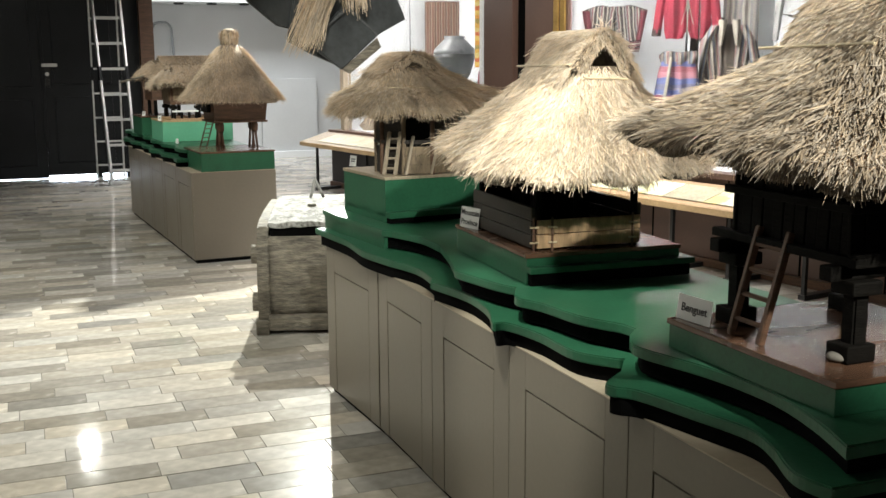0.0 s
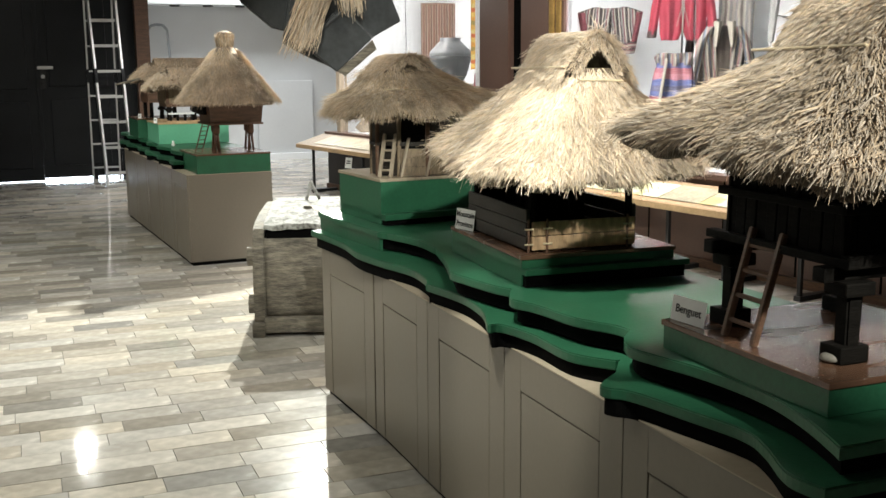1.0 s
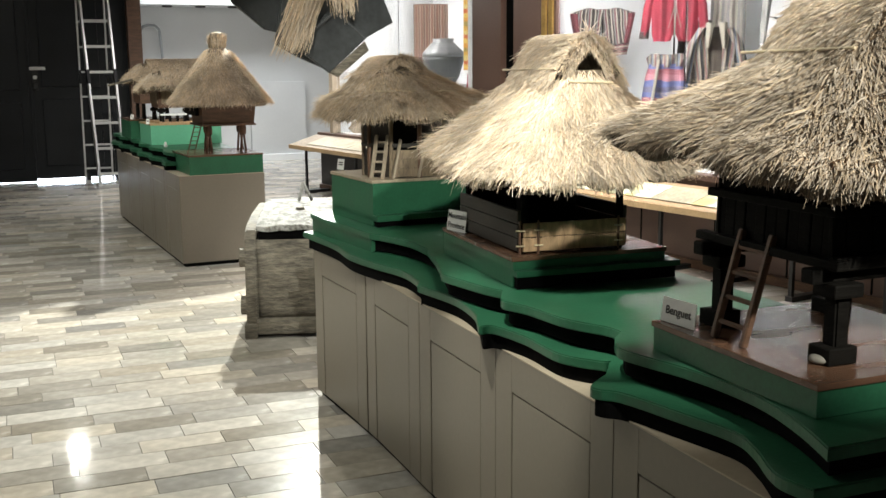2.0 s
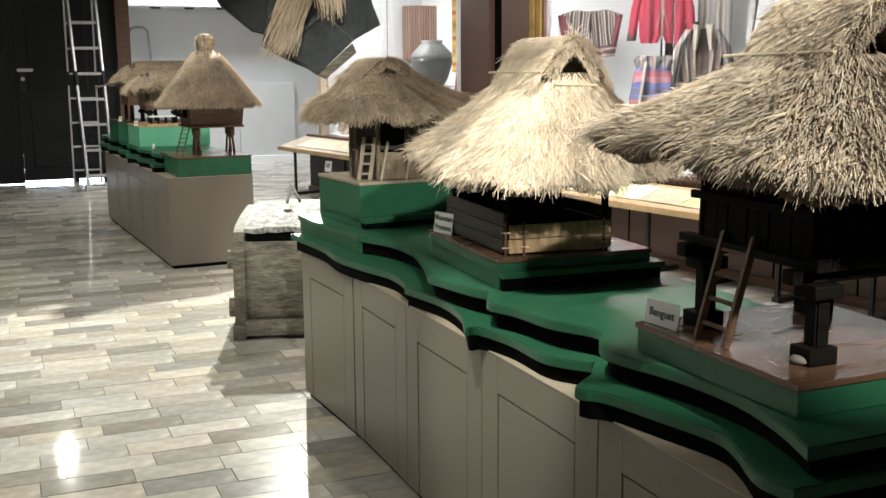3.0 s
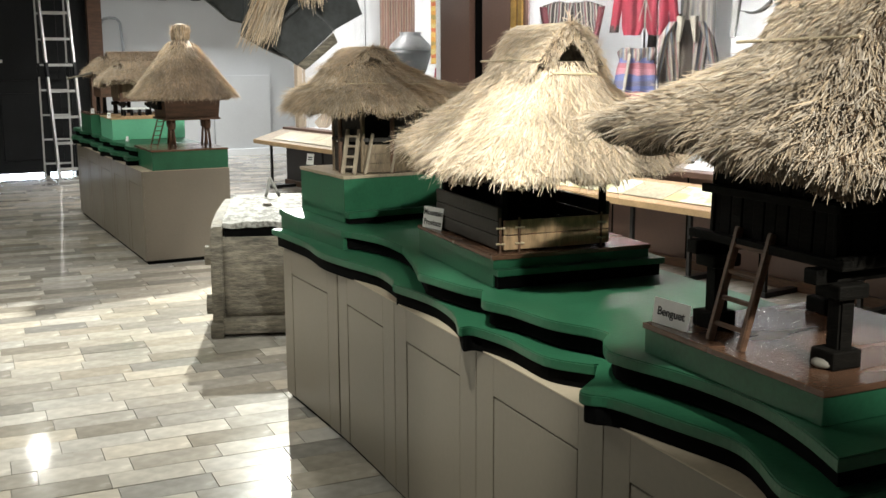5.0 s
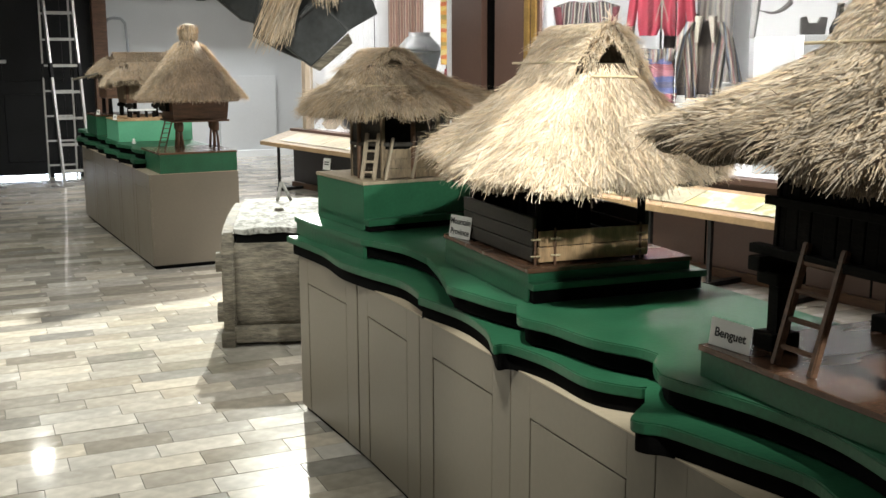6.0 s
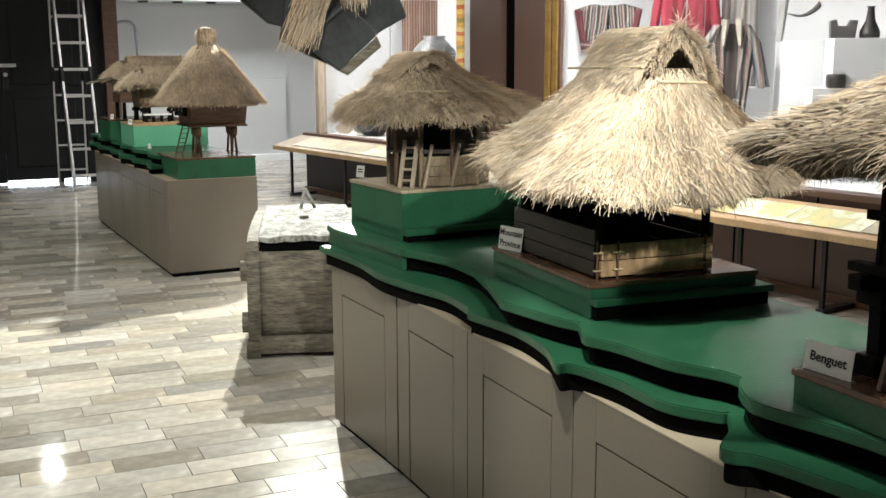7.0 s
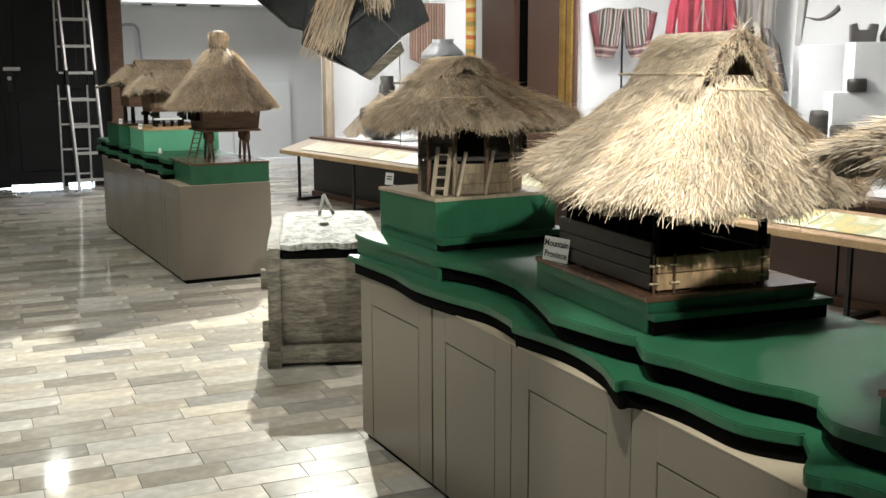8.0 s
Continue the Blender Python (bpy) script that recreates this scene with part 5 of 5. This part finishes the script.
# ---- far end of the hall ----
structure("wall_back", box(B(), 1.8, 7.3, 15.7, 15.9, 0, 3.4), M_GREYWALL, "grey painted back wall of the recess")
structure("wall_back_panel", box(B(), 3.5, 4.32, 15.62, 15.7, 0.0, 1.15, 0.004), M_GREYWALL, "slightly raised grey wall panel")
structure("baseboard", box(B(), 1.8, 7.3, 15.55, 15.62, 0.0, 0.1, 0.004), M_WHITE, "pale skirting of the back wall")
structure("ceiling_beam", box(B(), 1.8, 7.3, 15.2, 15.7, 2.2, 2.5, 0.01), M_WHITE, "white beam along the back wall")
for x in (2.35, 2.8, 3.25):
    single("downlight", lathe(B(), [(0.07, 2.2), (0.07, 2.18), (0.05, 2.175)], 16), M_STEEL, "small dark downlight under the white beam", "downlight", "downlights", at=pose(x, 15.4, 0))
ch = thing("metal_rail", pose(1.98, 15.55, 1.1), "bent grey metal rail standing at the back wall", "rail")
pr = B()
pts = [(0, 0), (0.0, 0.74), (0.05, 0.82), (0.12, 0.84), (0.22, 0.83), (0.27, 0.77), (0.32, 0.0)]
for a, b in zip(pts, pts[1:]):
    rod(pr, (a[0], 0, a[1]), (b[0], 0, b[1]), 0.019)
for x in (0.0, 0.32):
    rod(pr, (x, 0, -1.1), (x, 0, 0.0), 0.019)
part("tube", pr, M_JAR, ch)
for i, (a, b, lift, height) in enumerate(((-0.415, 0.5045, 0.01, 2.426), (0.5055, 1.4195, 0.04, 2.367))):
    d = thing("door_" + str(i + 1), pose(a, 13.98, lift), "closed black panelled door leaf with light below", "structure", kind="structure")
    wd = b - a
    part("leaf", box(B(), 0, wd, 0.0, 0.05, 0, height, 0.003), M_DOOR, d)
    for z0, z1 in ((0.15, 0.95), (1.1, height - 0.15)):
        part("raised_panel", box(B(), 0.12, wd - 0.12, -0.018, -0.001, z0, z1, 0.01), M_DOOR, d)
part("cover_strip", box(B(), 0.9, 0.945, -0.014, -0.001, 0.35, 2.4, 0.004), M_DOOR, bpy.data.objects["door_1"])
part("floor_bolt", box(B(), 0.57, 0.62, -0.03, 0.02, -0.06, 0.12, 0.004), M_DOOR, bpy.data.objects["door_2"], "black floor bolt")
lk = thing("door_lock", pose(0.56, 13.975, 1.1), "steel door handle plate with lock and hanging key", "door lock")
part("lever", box(B(), -0.06, 0.12, -0.05, -0.03, 0.245, 0.285, 0.006), M_ALU, lk)
part("escutcheon", box(B(), -0.03, 0.03, -0.015, 0.0, 0.0, 0.3, 0.003), M_STEEL, lk)
part("cylinder", rod(B(), (0, -0.03, 0.16), (0, 0, 0.16), 0.025), M_ALU, lk)
part("padlock", box(B(), -0.03, 0.03, -0.04, -0.01, 0.02, 0.1, 0.008), M_STEEL, lk)
# daylight outside, under the door
out = bpy.data.materials.new("daylight")
out.use_nodes = True
ob = out.node_tree.nodes["Principled BSDF"]
ob.inputs["Emission Color"].default_value, ob.inputs["Emission Strength"].default_value = (0.75, 0.87, 1.0, 1), 12.0
single("backdrop_daylight", box(B(), -0.8, 1.6, 14.5, 14.52, 0, 2.7), out, "bright daylight outside below the door", "structure", kind="structure")

# aluminium step ladder
sl = thing("step_ladder", pose(1.22, 13.2, 0), "tall aluminium step ladder standing open", "ladder")
FRONT = [((-0.06, -0.2, 0), (-0.165, 0.16, 2.6)), ((0.23, -0.2, 0), (0.145, 0.16, 2.6))]
REAR = [((-0.165, 0.62, 0), (-0.175, 0.2, 2.6)), ((0.15, 0.62, 0), (0.135, 0.2, 2.6))]
for name, rails, w in (("front", FRONT, 0.026), ("rear", REAR, 0.02)):
    for p, q in rails:
        p, q = Vector(p), Vector(q)
        part(name + "_rail", beam(B(), p, q, w, 0.05, 0.004), M_ALU, sl)
        part(name + "_hinge", beam(B(), p.lerp(q, 0.455), p.lerp(q, 0.52), w + 0.01, 0.058, 0.006), M_DOOR, sl, "black plastic locking hinge")
for k in range(9):
    f = (k * 0.29 + 0.16) / 2.6
    for name, rails, r in (("step", FRONT, 0.014), ("rear_rung", REAR, 0.01)):
        ends = [Vector(p).lerp(Vector(q), f) for p, q in rails]
        part(name, beam(B(), ends[0], ends[1], r * 1.6, r * 2.2, 0.003), M_ALU, sl)
part("foot_bar", box(B(), -0.08, 0.34, -0.24, -0.17, 0.0, 0.035, 0.004), M_ALU, sl)

# ---- floor tiles ----
TW, TL = 0.131, 0.302
floor = structure("floor", box(B(), -4.0, 7.3, -3.0, 16.9, -0.011, -0.004), M_GROUT, "polished stone floor in staggered courses with dark joints")
tile_mesh = mesh_of("tile", box(B(), -TL / 2 + 0.0012, TL / 2 - 0.0012, -TW / 2 + 0.0012, TW / 2 - 0.0012, -0.008, 0.0, 0.001), M_TILE)
random.seed(21)
rest_v, rest_f = [], []
count = 0
y = -2.9
row = 0
y = 3.831 - 51 * TW
while y < 16.8:
    x = -3.95 + random.uniform(0, TL)
    while x < 7.2:
        cx, cy = x + TL / 2, y + TW / 2
        if -0.5 < cx < 1.36 and 3.1 < cy < 8.0 and count < 300:
            o = new("tile", tile_mesh)
            o.parent = floor
            o.location = (cx, cy, random.uniform(-0.0006, 0.0006))
            o.rotation_euler = (random.uniform(-0.005, 0.005), random.uniform(-0.003, 0.003), 0)
            count += 1
        else:
            k = len(rest_v)
            a, b, c, d = x + 0.0012, x + TL - 0.0012, y + 0.0012, y + TW - 0.0012
            zz = random.uniform(-0.0006, 0.0004)
            rest_v += [(a, c, -0.008), (b, c, -0.008), (b, d, -0.008), (a, d, -0.008), (a, c, zz), (b, c, zz), (b, d, zz), (a, d, zz)]
            rest_f += [(k + 4, k + 5, k + 6, k + 7), (k, k + 1, k + 5, k + 4), (k + 1, k + 2, k + 6, k + 5), (k + 2, k + 3, k + 7, k + 6), (k + 3, k, k + 4, k + 7)]
        x += TL
    y += TW
me = bpy.data.meshes.new("floor_tiling")
me.from_pydata(rest_v, [], rest_f)
me.materials.append(M_TILE_FAR)
rest = new("floor_tiling", me)
rest.parent = floor
rest["kind"] = "stuff"
